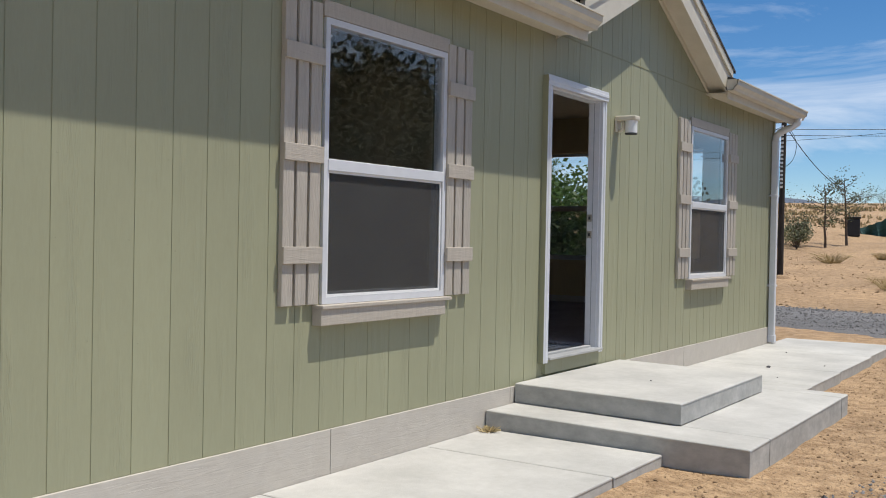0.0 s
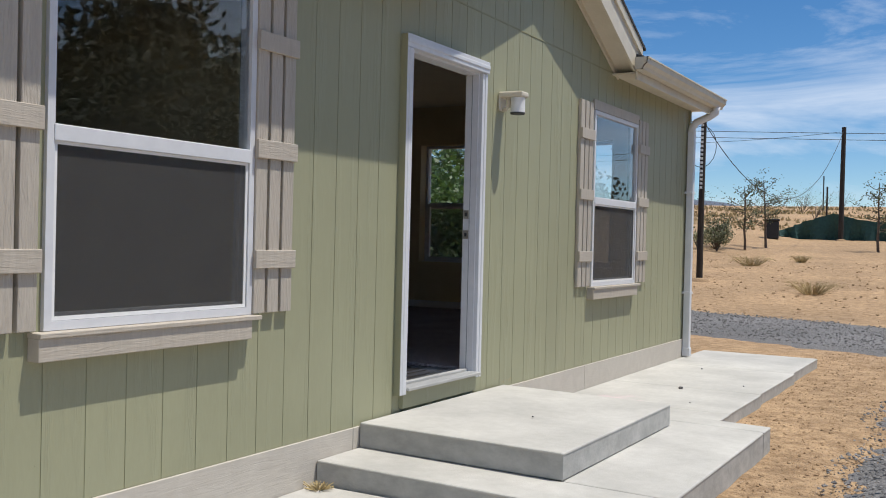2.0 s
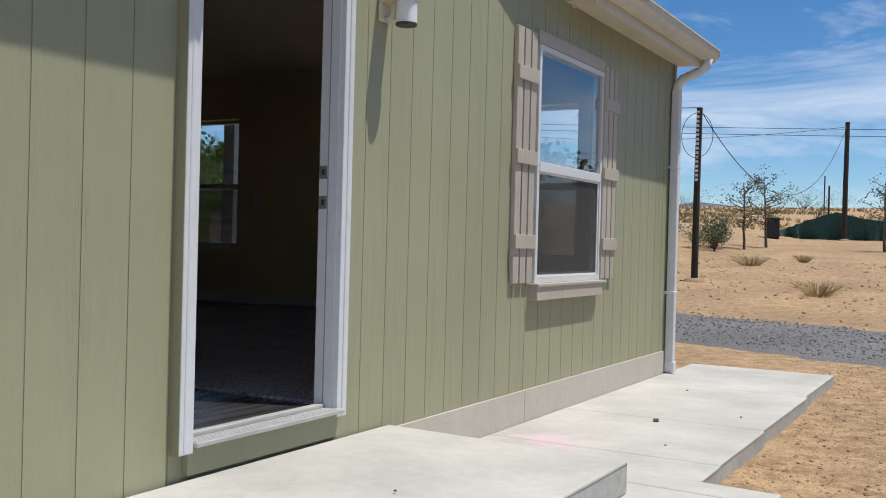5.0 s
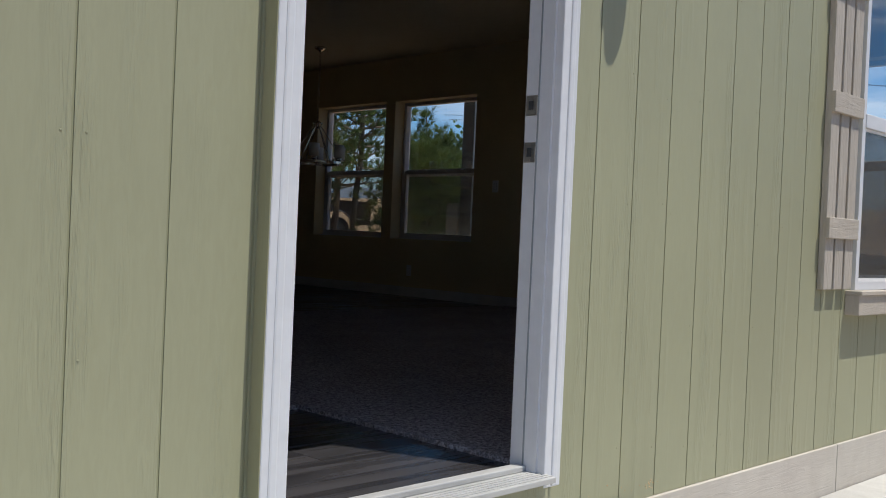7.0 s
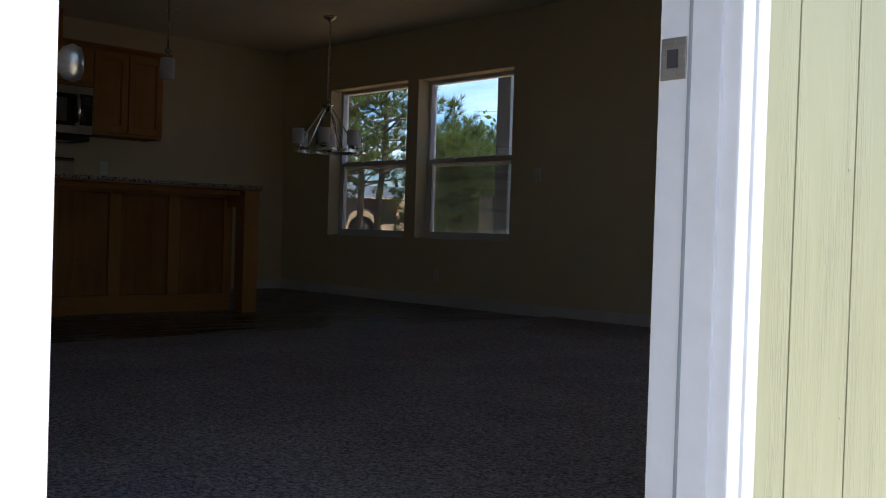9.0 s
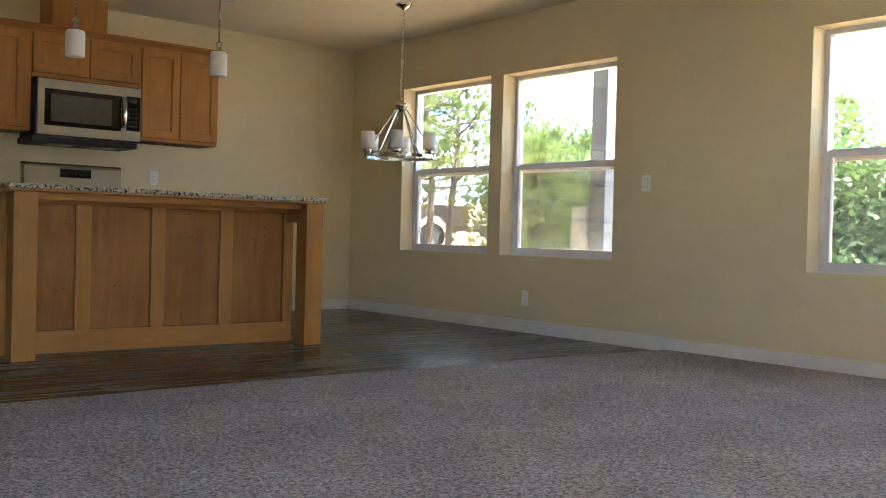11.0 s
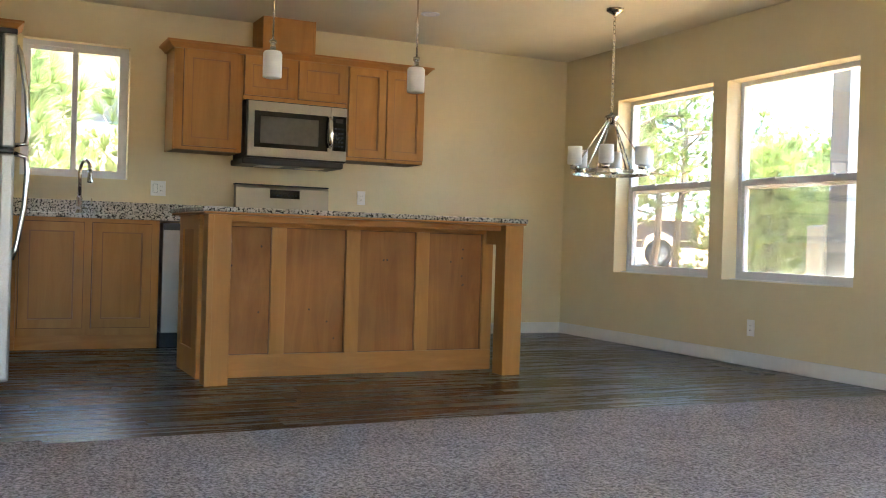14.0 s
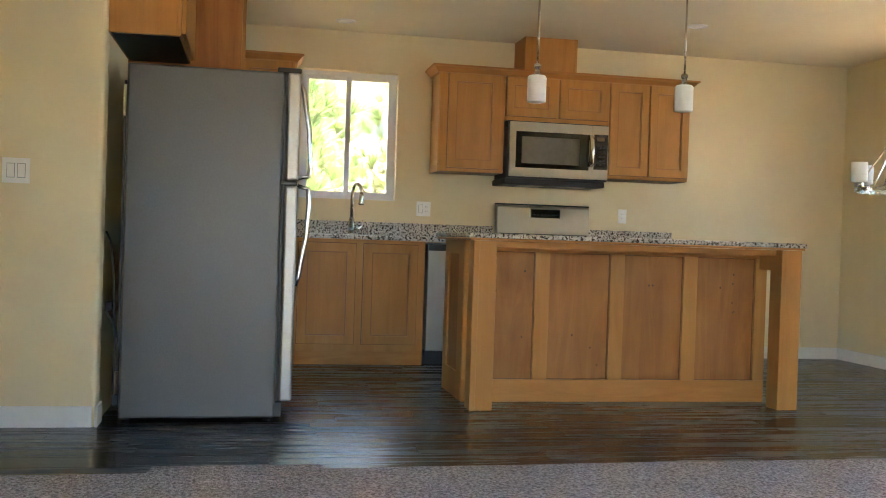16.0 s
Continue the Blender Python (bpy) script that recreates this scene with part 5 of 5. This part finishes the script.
def move(ob, x, y, scale=1.0, turn=0.0):
    ob.matrix_world = Matrix.Translation((x, y, terrain(x, y) - 0.05)) @ pose(0, 0, 0, 0, 0, turn) @ Matrix.Scale(scale, 4)


pine_a = pine_tree(6.2, 4.6, 105, 21, "bushy yellow-green pine tree with long needles", low=0.2)
pine_b = pine_tree(6.8, 3.4, 52, 22, "open pine tree with a dark bare trunk", low=0.3)
pine_c = pine_tree(3.4, 3.6, 70, 23, "low bushy young pine with pale needles", low=0.02, needle=0.0036, count=60)
pine_d = pine_tree(4.0, 0.9, 22, 24, "thin young pine leader rising above shrubs", low=0.1)
move(pine_a, -15.6, 11.2, 1.05)
move(pine_b, -15.5, 13.2, 1.0, 40)
move(pine_c, -11.7, 0.9, 1.1, 20)
move(pine_d, -14.3, 14.1, 0.92, 10)
for ob, x, y, s, r in ((pine_a, -18.8, 13.2, 1.15, 80), (pine_a, -20.5, 16.5, 1.2, 190), (pine_a, -17.2, 9.6, 1.0, 250), (pine_c, -13.0, 12.6, 0.75, 60), (pine_c, -11.6, 13.9, 0.72, 130),
                       (pine_c, -14.0, 15.4, 0.8, 210), (pine_c, -12.0, 12.1, 0.72, 95), (pine_c, -13.3, 13.7, 0.8, 265), (pine_c, -9.4, 14.4, 0.8, 300), (pine_c, -8.6, 12.4, 0.7, 15), (pine_c, -12.4, 2.9, 0.95, 75), (pine_c, -13.6, -0.4, 1.35, 160),
                       (pine_c, -14.4, 1.7, 0.92, 200), (pine_a, -10.6, 19.5, 0.6, 100), (pine_b, -16.8, 12.2, 1.0, 300)):
    put(ob, x, y, s, r)
for k, (x, y, h, w) in enumerate(((-15.3, 16.2, 3.35, 3.2), (-13.5, 15.3, 2.6, 2.6), (-16.6, 17.2, 2.9, 2.6), (-10.8, 16.6, 3.6, 4.2), (-8.4, 14.6, 3.0, 3.4), (-9.8, 16.2, 3.0, 3.4), (-8.6, 18.5, 3.2, 4.2))):
    broad_tree((x, y, terrain(x, y) - 0.05), h, w, 5200, 0.34, LEAF, 40 + k, "dense green leafy tree behind the house", bare=0.12)
# tall trees across the drive, seen in the window glass; their shade is in the leaf colour
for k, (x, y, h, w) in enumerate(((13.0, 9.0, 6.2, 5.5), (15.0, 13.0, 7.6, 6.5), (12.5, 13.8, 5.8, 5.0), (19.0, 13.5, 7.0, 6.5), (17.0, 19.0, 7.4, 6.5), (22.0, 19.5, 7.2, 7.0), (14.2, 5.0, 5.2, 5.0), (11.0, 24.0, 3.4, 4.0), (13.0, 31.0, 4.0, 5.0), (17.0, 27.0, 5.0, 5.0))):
    broad_tree((x, y, terrain(x, y) - 0.05), h, w, 15000, 0.55, SHADY, 60 + k, "tall leafy tree across the driveway, leaves coloured as in shade", bare=0.06, size=0.24)

# saplings, shrubs and scrub in the field
for k, (x, y, h, w, n) in enumerate(((-7.0, 40.8, 3.5, 1.5, 640), (-6.65, 43.6, 3.9, 2.2, 900), (-1.55, 42.5, 3.7, 1.9, 760), (1.6, 43.0, 3.6, 2.0, 450))):
    broad_tree((x, y, terrain(x, y) - 0.05), h, w, n, 0.13, OLIVE, 90 + k, "thin young sapling with sparse dusty leaves", "saplings", bare=0.3, size=0.1)
rnd = random.Random(7)


def shrub(x, y, r, h, mat, n, label, name="shrub"):
    t = thing(name, (x, y, terrain(x, y) - 0.03), rnd.uniform(0, 360), label, "shrub", "field shrubs")
    tips = []
    bm = bmesh.new()
    for k in range(12):
        a = rnd.uniform(0, 6.28)
        q = r * rnd.uniform(0.3, 1)
        tip = (q * math.cos(a), q * math.sin(a), h * rnd.uniform(0.45, 1.0))
        tube([(0, 0, 0), (tip[0] * 0.4, tip[1] * 0.4, tip[2] * 0.6), tip], 0.02, 4, bm, ends=0.006)
        tips += [tip, (tip[0] * 0.8, tip[1] * 0.8, tip[2] * 0.65)]
    part("woody_base", bm, BARK, t)
    vs, fs = leaf_cloud(tips, n, r * 0.2, 0.1, rnd.randrange(9999))
    mesh_part("foliage", vs, fs, mat, t)


for k in range(9):
    d = rnd.uniform(43, 54)
    a = 0.232 + 0.06 * rnd.random()
    shrub(3.3 - d * math.sin(a) * 1.02, -5.4 + d * math.cos(a), rnd.uniform(0.5, 0.9), rnd.uniform(0.8, 1.6), CACTUS if k % 2 else OLIVE, 520, "dusty olive and straw coloured field shrub")
for k in range(26):
    d = rnd.uniform(75, 190)
    a = rnd.uniform(-0.02, 0.33)
    shrub(3.3 - d * math.sin(a), -5.4 + d * math.cos(a), rnd.uniform(1.2, 3.0), rnd.uniform(1.2, 3.0), LEAF if k % 3 else OLIVE, 260, "round green bush on the far dry hill")
for k, (x, y, r) in enumerate(((-0.9, 21.0, 0.85), (-4.5, 30.6, 0.95), (-3.3, 33.5, 0.6), (1.2, 22.5, 0.6), (-7.4, 28.0, 0.5))):
    t = thing("dry_bush", (x, y, terrain(x, y) - 0.02), 0, "low dead straw-coloured bush on the dirt", "bush", "dry bushes")
    r2 = random.Random(200 + k)
    bm = bmesh.new()
    for _ in range(150):
        a, q = r2.uniform(0, 6.28), r * r2.uniform(0.2, 1.0)
        tube([(0.25 * q * math.cos(a), 0.25 * q * math.sin(a), 0), (0.7 * q * math.cos(a), 0.7 * q * math.sin(a), 0.2 * r + 0.15 * r2.random()), (q * math.cos(a + 0.2), q * math.sin(a + 0.2), r * r2.uniform(0.1, 0.5))], 0.007, 3, bm, ends=0.002)
    part("dead_foliage", bm, DRY, t)
vs, fs = [], []
r2 = random.Random(77)
for _ in range(9000):
    d, a = r2.uniform(62, 160), r2.uniform(-0.08, 0.36)
    x, y = 3.3 - d * math.sin(a), -5.4 + d * math.cos(a)
    if noise.noise((x * 0.12, y * 0.12, 5)) < 0.05:
        continue
    z = terrain(x, y)
    h, q = r2.uniform(0.08, 0.22) * (1 + d / 120), r2.uniform(0, 3.14)
    k = len(vs)
    s = 0.07 * (1 + d / 120)
    vs += [(x - s * math.cos(q), y - s * math.sin(q), z), (x + s * math.cos(q), y + s * math.sin(q), z), (x + r2.uniform(-0.2, 0.2), y, z + h)]
    fs.append((k, k + 1, k + 2))
me = bpy.data.meshes.new("dry_grass")
me.from_pydata(vs, [], fs)
me.materials.append(DRY)
tagged(new("dry_grass", me), "patches of dry straw grass across the far field", "grass", kind="stuff")


# poles and wires
def utility_pole(x, y, height, r, label, marks=False):
    z = terrain(x, y) - 0.1
    t = thing("utility_pole", (x, y, z), 0, label, "utility pole", "utility poles")
    part("post", tube([(0, 0, 0), (0, 0, height * 0.5), (0.02, 0, height)], r, 12, ends=r * 0.8), POLE, t)
    part("dirt_collar", revolve([(0.35, 0.06), (0.25, 0.16), (0.12, 0.2)], 12), CLOD, t)
    if marks:
        for k in range(16):
            part("number_tag", box(-0.035, -r - 0.012, height * 0.98 - 0.12 * k - 0.07, 0.035, -r * 0.8, height * 0.98 - 0.12 * k), PLATE, t, "small pale number tag")
    return Vector((x, y, z + height))


top1 = utility_pole(-4.41, 23.4, 4.75, 0.095, "dark creosoted pole with pale number tags", True)
top2 = utility_pole(-4.66, 54.0, 6.5, 0.15, "dark creosoted utility pole behind the tarp")


def cable(name, a, b, sag, r, label):
    a, b = Vector(a), Vector(b)
    pts = [a.lerp(b, k / 24) - Vector((0, 0, sag * 4 * (k / 24) * (1 - k / 24))) for k in range(25)]
    return single(name, tube(pts, r, 5), CABLE, label=label, category="cable")


cable("drop_cable", top1, top2 - Vector((0, 0, 0.2)), 3.0, 0.013, "thin black cable sagging between two poles")
cable("drop_cable", top1, (-9.0, 12.0, 4.2), 0.3, 0.012, "thin black cable from the pole toward the house")
for y0, z in ((60.0, 8.75), (60.6, 8.4)):
    cable("power_line", (-60, y0, z + 2.6), (60, y0, z - 2.6), 0.9, 0.018, "taut black power line across the sky")
cable("drop_cable", top2 - Vector((0, 0, 0.25)), (-24.0, 50.0, 7.3), 0.5, 0.012, "thin loose cable running off from the pole")
loop = [top1 + Vector((0.42 * math.sin(q), -0.12, -0.75 - 0.6 * math.cos(q))) for q in [2 * math.pi * k / 20 for k in range(21)]]
single("cable_coil", tube(loop, 0.009, 5), CABLE, label="loose coil of black cable hung on the pole", category="cable")

# shade cloth fence
bm = bmesh.new()
pts = ((-8.75, 55.0, 0.12), (-7.8, 55.0, 0.5), (-6.9, 55.0, 1.0), (-5.15, 54.8, 1.55), (-3.9, 54.6, 1.2), (-2.4, 54.4, 1.02), (1.2, 53.5, 1.1), (4.5, 53.0, 1.1), (9.0, 52.0, 1.1))
n = 60
prev = None
for k in range(n):
    f = k / (n - 1) * (len(pts) - 1)
    i = min(int(f), len(pts) - 2)
    p = Vector(pts[i]).lerp(Vector(pts[i + 1]), f - i)
    z = terrain(p.x, p.y)
    row = [bm.verts.new((p.x + 0.08 * math.sin(k * 1.7 + j), p.y + 0.25 * (4 - j) / 4 * math.sin(k * 0.9), z + p.z * j / 4)) for j in range(5)]
    if prev:
        for j in range(4):
            bm.faces.new((prev[j], row[j], row[j + 1], prev[j + 1]))
    prev = row
tarp = thing("shade_cloth_fence", (0, 0, 0), 0, "dark green shade cloth fence sagging across the field", "fence")
part("cloth", bm, TARP, tarp)
for x, y in ((-5.15, 55.1), (-2.4, 54.7), (0.5, 54.0), (2.5, 53.5), (6, 52.9)):
    part("post", tube([(x, y, terrain(x, y) - 0.2), (x, y, terrain(x, y) + 1.45)], 0.05, 8), POLE, tarp)
bin_ = thing("dark_bin", (-8.0, 52.0, terrain(-8.0, 52.0)), 10, "dark plastic bin standing among shrubs", "bin")
part("body", box(-0.35, -0.35, 0, 0.35, 0.35, 1.0, 0.06), DARK, bin_)
part("lid", box(-0.4, -0.4, 1.0, 0.4, 0.4, 1.12, 0.04), DARK, bin_)
for k, (x, y, h) in enumerate(((-8.5, 75, 3.0), (-2.0, 80, 3.4), (1.5, 78, 3.2), (-14, 110, 4))):
    single("fence_post", tube([(0, 0, -0.2), (0, 0, h)], 0.07, 6), POLE, (x, y, terrain(x, y)), "dark wooden post standing far off in the field", "post", "field posts")
# far hills, their blue air haze painted as surface colour
bm = bmesh.new()
prev = None
for k in range(60):
    a = -0.5 + 1.5 * k / 59
    x, y = -2300 * math.sin(a), 2300 * math.cos(a)
    h = 70 + 52 * max(0, noise.noise((a * 5, 2, 0)) + 0.3) + 16 * noise.noise((a * 22, 0, 1))
    row = (bm.verts.new((x, y, -5)), bm.verts.new((x, y, h)), bm.verts.new((x * 1.05, y * 1.05, -5)))
    if prev:
        bm.faces.new((prev[0], row[0], row[1], prev[1]))
        bm.faces.new((prev[1], row[1], row[2], prev[2]))
    prev = row
single("backdrop_mountains", bm, MOUNTAIN, label="hazy blue mountain range on the horizon", category="backdrop", kind="structure")

# post and meter box outside the end windows
mp = thing("meter_post", (-6.02, 7.0, terrain(-6, 7) - 0.05), 0, "grey steel service post with a meter box", "post")
part("post", box(-0.09, -0.06, 0, 0.09, 0.06, 4.2, 0.006), GREY_STEEL, mp)
mb = part("meter_box", box(-0.275, -0.09, 0.75, -0.095, 0.06, 1.6, 0.01), GREY_BOX, mp, "light grey metal meter box")
part("hasp", box(-0.118, -0.1, 1.1, -0.1, -0.088, 1.2, 0.002), GREY_STEEL, mb)

# pickup truck parked beyond the pines
tk = thing("pickup_truck", (-22.2, 18.0, terrain(-22.2, 18.0)), -128 + 180, "dark pickup truck parked with its tail showing", "truck")
bed = prism([(-1.0, -0.9, 0.55), (-0.42, -0.9, 0.52), (-0.36, -0.9, 0.8), (-0.2, -0.9, 0.93), (0.2, -0.9, 0.93), (0.36, -0.9, 0.8), (0.42, -0.9, 0.52), (1.55, -0.9, 0.5), (1.55, -0.9, 1.3), (-1.0, -0.9, 1.25)], (0, 1.8, 0))
for v in bed.verts:
    v.co.x *= -1
bmesh.ops.recalc_face_normals(bed, faces=bed.faces[:])
part("bed", bed, TRUCK, tk)
cab = prism([(-1.57, -0.88, 0.5), (-1.57, -0.88, 1.3), (-1.7, -0.8, 1.85), (-3.0, -0.8, 1.85), (-3.55, -0.88, 1.25), (-4.4, -0.88, 1.1), (-4.45, -0.88, 0.5)], (0, 1.76, 0))
part("cab", cab, TRUCK, tk)
part("side_glass", prism([(-1.75, -0.87, 1.32), (-1.8, -0.83, 1.75), (-2.95, -0.83, 1.75), (-3.35, -0.87, 1.32)], (0, 0.02, 0)), BLACK, tk)
part("rear_bumper", box(0.95, -0.85, 0.5, 1.12, 0.85, 0.68, 0.02), CHROME, tk)
part("tail_light", box(0.9, -0.915, 0.85, 1.015, -0.84, 1.2, 0.01), RED_LENS, tk, "red tail light")
part("side_trim", box(-1.5, -0.912, 0.7, -0.45, -0.898, 0.74, 0.003), CHROME, tk)
part("side_trim", box(0.45, -0.912, 0.7, 0.9, -0.898, 0.74, 0.003), CHROME, tk)
arch = [(0.46 * math.cos(q), -0.91, 0.5 + 0.46 * math.sin(q)) for q in [math.pi * k / 12 for k in range(13)]]
part("wheel_arch_trim", tube(arch, 0.022, 6), CHROME, tk, "bright wheel arch trim")
for x in (0.0, -3.4):
    for y in (-0.8, 0.62):
        wl_ = part("wheel", revolve([(0.2, 0), (0.3, -0.02), (0.37, 0.01), (0.385, 0.06), (0.385, 0.14), (0.37, 0.19), (0.3, 0.2)], 24, (x, y, 0.385), axis="y"), TYRE, tk)
        part("rim", revolve([(0.23, -0.022), (0.21, 0.0), (0.12, -0.02), (0.05, -0.03)], 18, (x, y, 0.385), axis="y"), GREY_BOX, wl_)
# shade cloth by the truck
bm = bmesh.new()
rows = []
for k in range(16):
    u = k / 15
    rows.append([bm.verts.new((-21.2 + 5.0 * u, 19.6 + 3.8 * u + 0.15 * math.sin(k * 1.3 + j), terrain(-21 + 5 * u, 19.6 + 3.8 * u) + (1.2 - 0.3 * u) * j / 4)) for j in range(5)])
for a, b in zip(rows, rows[1:]):
    for j in range(4):
        bm.faces.new((a[j], b[j], b[j + 1], a[j + 1]))
single("shade_cloth", bm, TARP, label="green shade cloth draped behind the truck", category="cloth")
# neighbouring building behind the kitchen
nb = thing("neighbour_building", (-25.0, 5.5, terrain(-25, 5.5)), 0, "tan stucco neighbouring building behind pines", "building")
part("wall", panelled("y", -0.2, 0.0, -7, 7, 0, 5.6, [(-2.2, -1.45, 3.9, 4.75)]), STUCCO, nb)
part("roof", prism([(0.5, -7.4, 5.6), (-6, -7.4, 5.6), (-3, -7.4, 7)], (0, 14.8, 0)), SHINGLE, nb)
wn_ = part("window", box(-0.12, -2.2, 3.9, -0.1, -1.45, 4.75), SLOT, nb)
part("window_frame", panelled("y", -0.1, -0.05, -2.2, -1.45, 3.9, 4.75, [(-2.13, -1.52, 3.97, 4.68)]), GREY_STEEL, wn_)

# small litter by the steps
bm = bmesh.new()
r2 = random.Random(55)
for _ in range(60):
    a, q = r2.uniform(0, 6.28), r2.uniform(0.01, 0.09)
    tube([(0.3 * q * math.cos(a), 0.3 * q * math.sin(a), 0), (q * math.cos(a), q * math.sin(a), r2.uniform(0.005, 0.05))], 0.003, 3, bm)
single("straw_clump", bm, DRY, (0.1, -0.86, SLAB_Z), "small clump of dry straw against the step", "litter")
for x, y, r in ((0.715, 3.68, 0.022), (1.0, 2.95, 0.008), (0.5, 5.2, 0.01), (1.15, 4.2, 0.009), (0.75, 0.4, 0.007)):
    z = STEP_UP if y < 1.4 else PAD_Z
    single("pebble", revolve([(r * 0.5, 0), (r, r * 0.3), (r * 0.9, r * 0.8), (r * 0.3, r)], 8, (0, 0, 0)), STONE, (x, y, z), "dark pebble lying on the concrete", "stone", "loose pebbles")

# dried clay splashed on the wall foot above the step
rm = random.Random(91)
bm = bmesh.new()
for _ in range(34):
    yy = rm.choice((rm.gauss(1.62, 0.035), rm.uniform(1.05, 1.7)))
    zz = -0.145 + abs(rm.gauss(0, 0.022))
    q = rm.uniform(0.001, 0.0038)
    xx = 0.012 if zz < -0.172 else 0.0
    revolve([(q, -0.001), (q * 0.8, q * 0.35), (q * 0.3, q * 0.5)], 6, (xx, yy, zz), into=bm, axis="x")
single("mud_splash", bm, MUD, label="dried clay splashes at the foot of the siding", category="mud", kind="stuff")
bm = bmesh.new()
for a, b in (((0.06, 2.27), (0.16, 2.3)), ((0.1, 2.25), (0.22, 2.36)), ((0.12, 2.31), (0.17, 2.26))):
    tube([(a[0], a[1], PAD_Z + 0.004), ((a[0] + b[0]) / 2, (a[1] + b[1]) / 2 + 0.01, PAD_Z + 0.009), (b[0], b[1], PAD_Z + 0.004)], 0.0035, 5, bm)
single("twig", bm, BARK, label="broken dry twig lying on the concrete walk", category="twig")

# ---- pieces of the wall and floor ----
step = 0.2076
cuts = [(W1[0] - 0.0, W1[1], W1[2], W1[3]), W2, (DOOR[0], DOOR[1], -1, DOOR[3])]
k0, k1 = int(-10.4 / step), int(Y_END / step) + 1
for k in range(k0, k1):
    a, b = k * step + 0.003, min((k + 1) * step - 0.003, Y_END)
    if b <= a:
        continue
    ob = part("siding_plank", panelled("y", -0.006, 0.0, a, b, -0.17, 2.485, cuts), SIDING, wall_front)
    yc = (a + b) / 2
    top_a = 3.43 - GS * abs(a - GY)
    top_b = 3.43 - GS * abs(b - GY)
    if min(top_a, top_b) > 2.53:
        pts = [(-0.006, a, 2.492), (-0.006, b, 2.492), (-0.006, b, top_b)]
        if a < GY < b:
            pts.append((-0.006, GY, 3.43))
        pts.append((-0.006, a, top_a))
        part("siding_plank", prism(pts, (0.006, 0, 0)), SIDING, wall_front)
skirt_cuts = (-10.4, -7.3, -4.9, -2.4, -0.42, 1.5, 3.13, Y_END)
for a, b in zip(skirt_cuts, skirt_cuts[1:]):
    part("skirt_board", box(-0.012, a + 0.002, -0.58, 0.012, b - 0.002, -0.172, 0.003), SKIRT, wall_front, "tan painted skirt board")

rnd = random.Random(31)
bm = bmesh.new()
for k in range(-28, 30):
    for z in [v * 0.41 + rnd.uniform(-0.05, 0.05) for v in range(0, 6)]:
        yy = k * step + rnd.choice((0.028, 0.185))
        if any(c[0] - 0.35 < yy < c[1] + 0.35 and c[2] - 0.15 < z < c[3] + 0.12 for c in cuts):
            continue
        revolve([(0.0034, -0.001), (0.003, 0.0008), (0.0015, 0.0012)], 6, (0.0, yy, z), into=bm, axis="x")
single("siding_nails", bm, SIDING, label="painted nail heads in the green siding", category="nails", kind="stuff")

floor = thing("floor", (0, 0, 0), label="dark brown wood-look vinyl plank floor", category="floor", kind="structure")
pw, pl = 0.183, 1.24
meshes = {}
def plank_mesh(length, width):
    key = (round(length, 3), round(width, 3))
    if key not in meshes:
        bm = box(0.0006, 0.0006, -0.004, width - 0.0006, length - 0.0006, 0.0, 0.0012)
        me = bpy.data.meshes.new("floor_plank")
        bm.to_mesh(me)
        bm.free()
        me.materials.append(VINYL)
        meshes[key] = me
    return meshes[key]
rnd = random.Random(11)
rows = int((8.57 - 4.42) / pw) + 1
for r in range(rows):
    x = X_WEST + r * pw
    yy = 0.1 - rnd.random() * pl if x < -5.8 else -2.6 - rnd.random() * pl
    lo = 0.1 if x < -5.72 else Y_SOUTH + 1.9
    while yy < Y_NORTH:
        a, b = max(yy, lo), min(yy + pl, Y_NORTH)
        if b - a > 0.02:
            ob = new("floor_plank", plank_mesh(b - a, pw))
            ob.parent, ob.location = floor, (x, a, 0.0)
        yy += pl
for r in range(6):
    x = X_IN - 0.012 - (r + 1) * pw
    yy = -0.36
    cut = -0.36 + (0.35 + 0.3 * (r % 3))
    for a, b in ((-0.36, cut), (cut, 1.05)):
        ob = new("floor_plank", plank_mesh(b - a, pw))
        ob.parent, ob.location = floor, (x, a, 0.0)
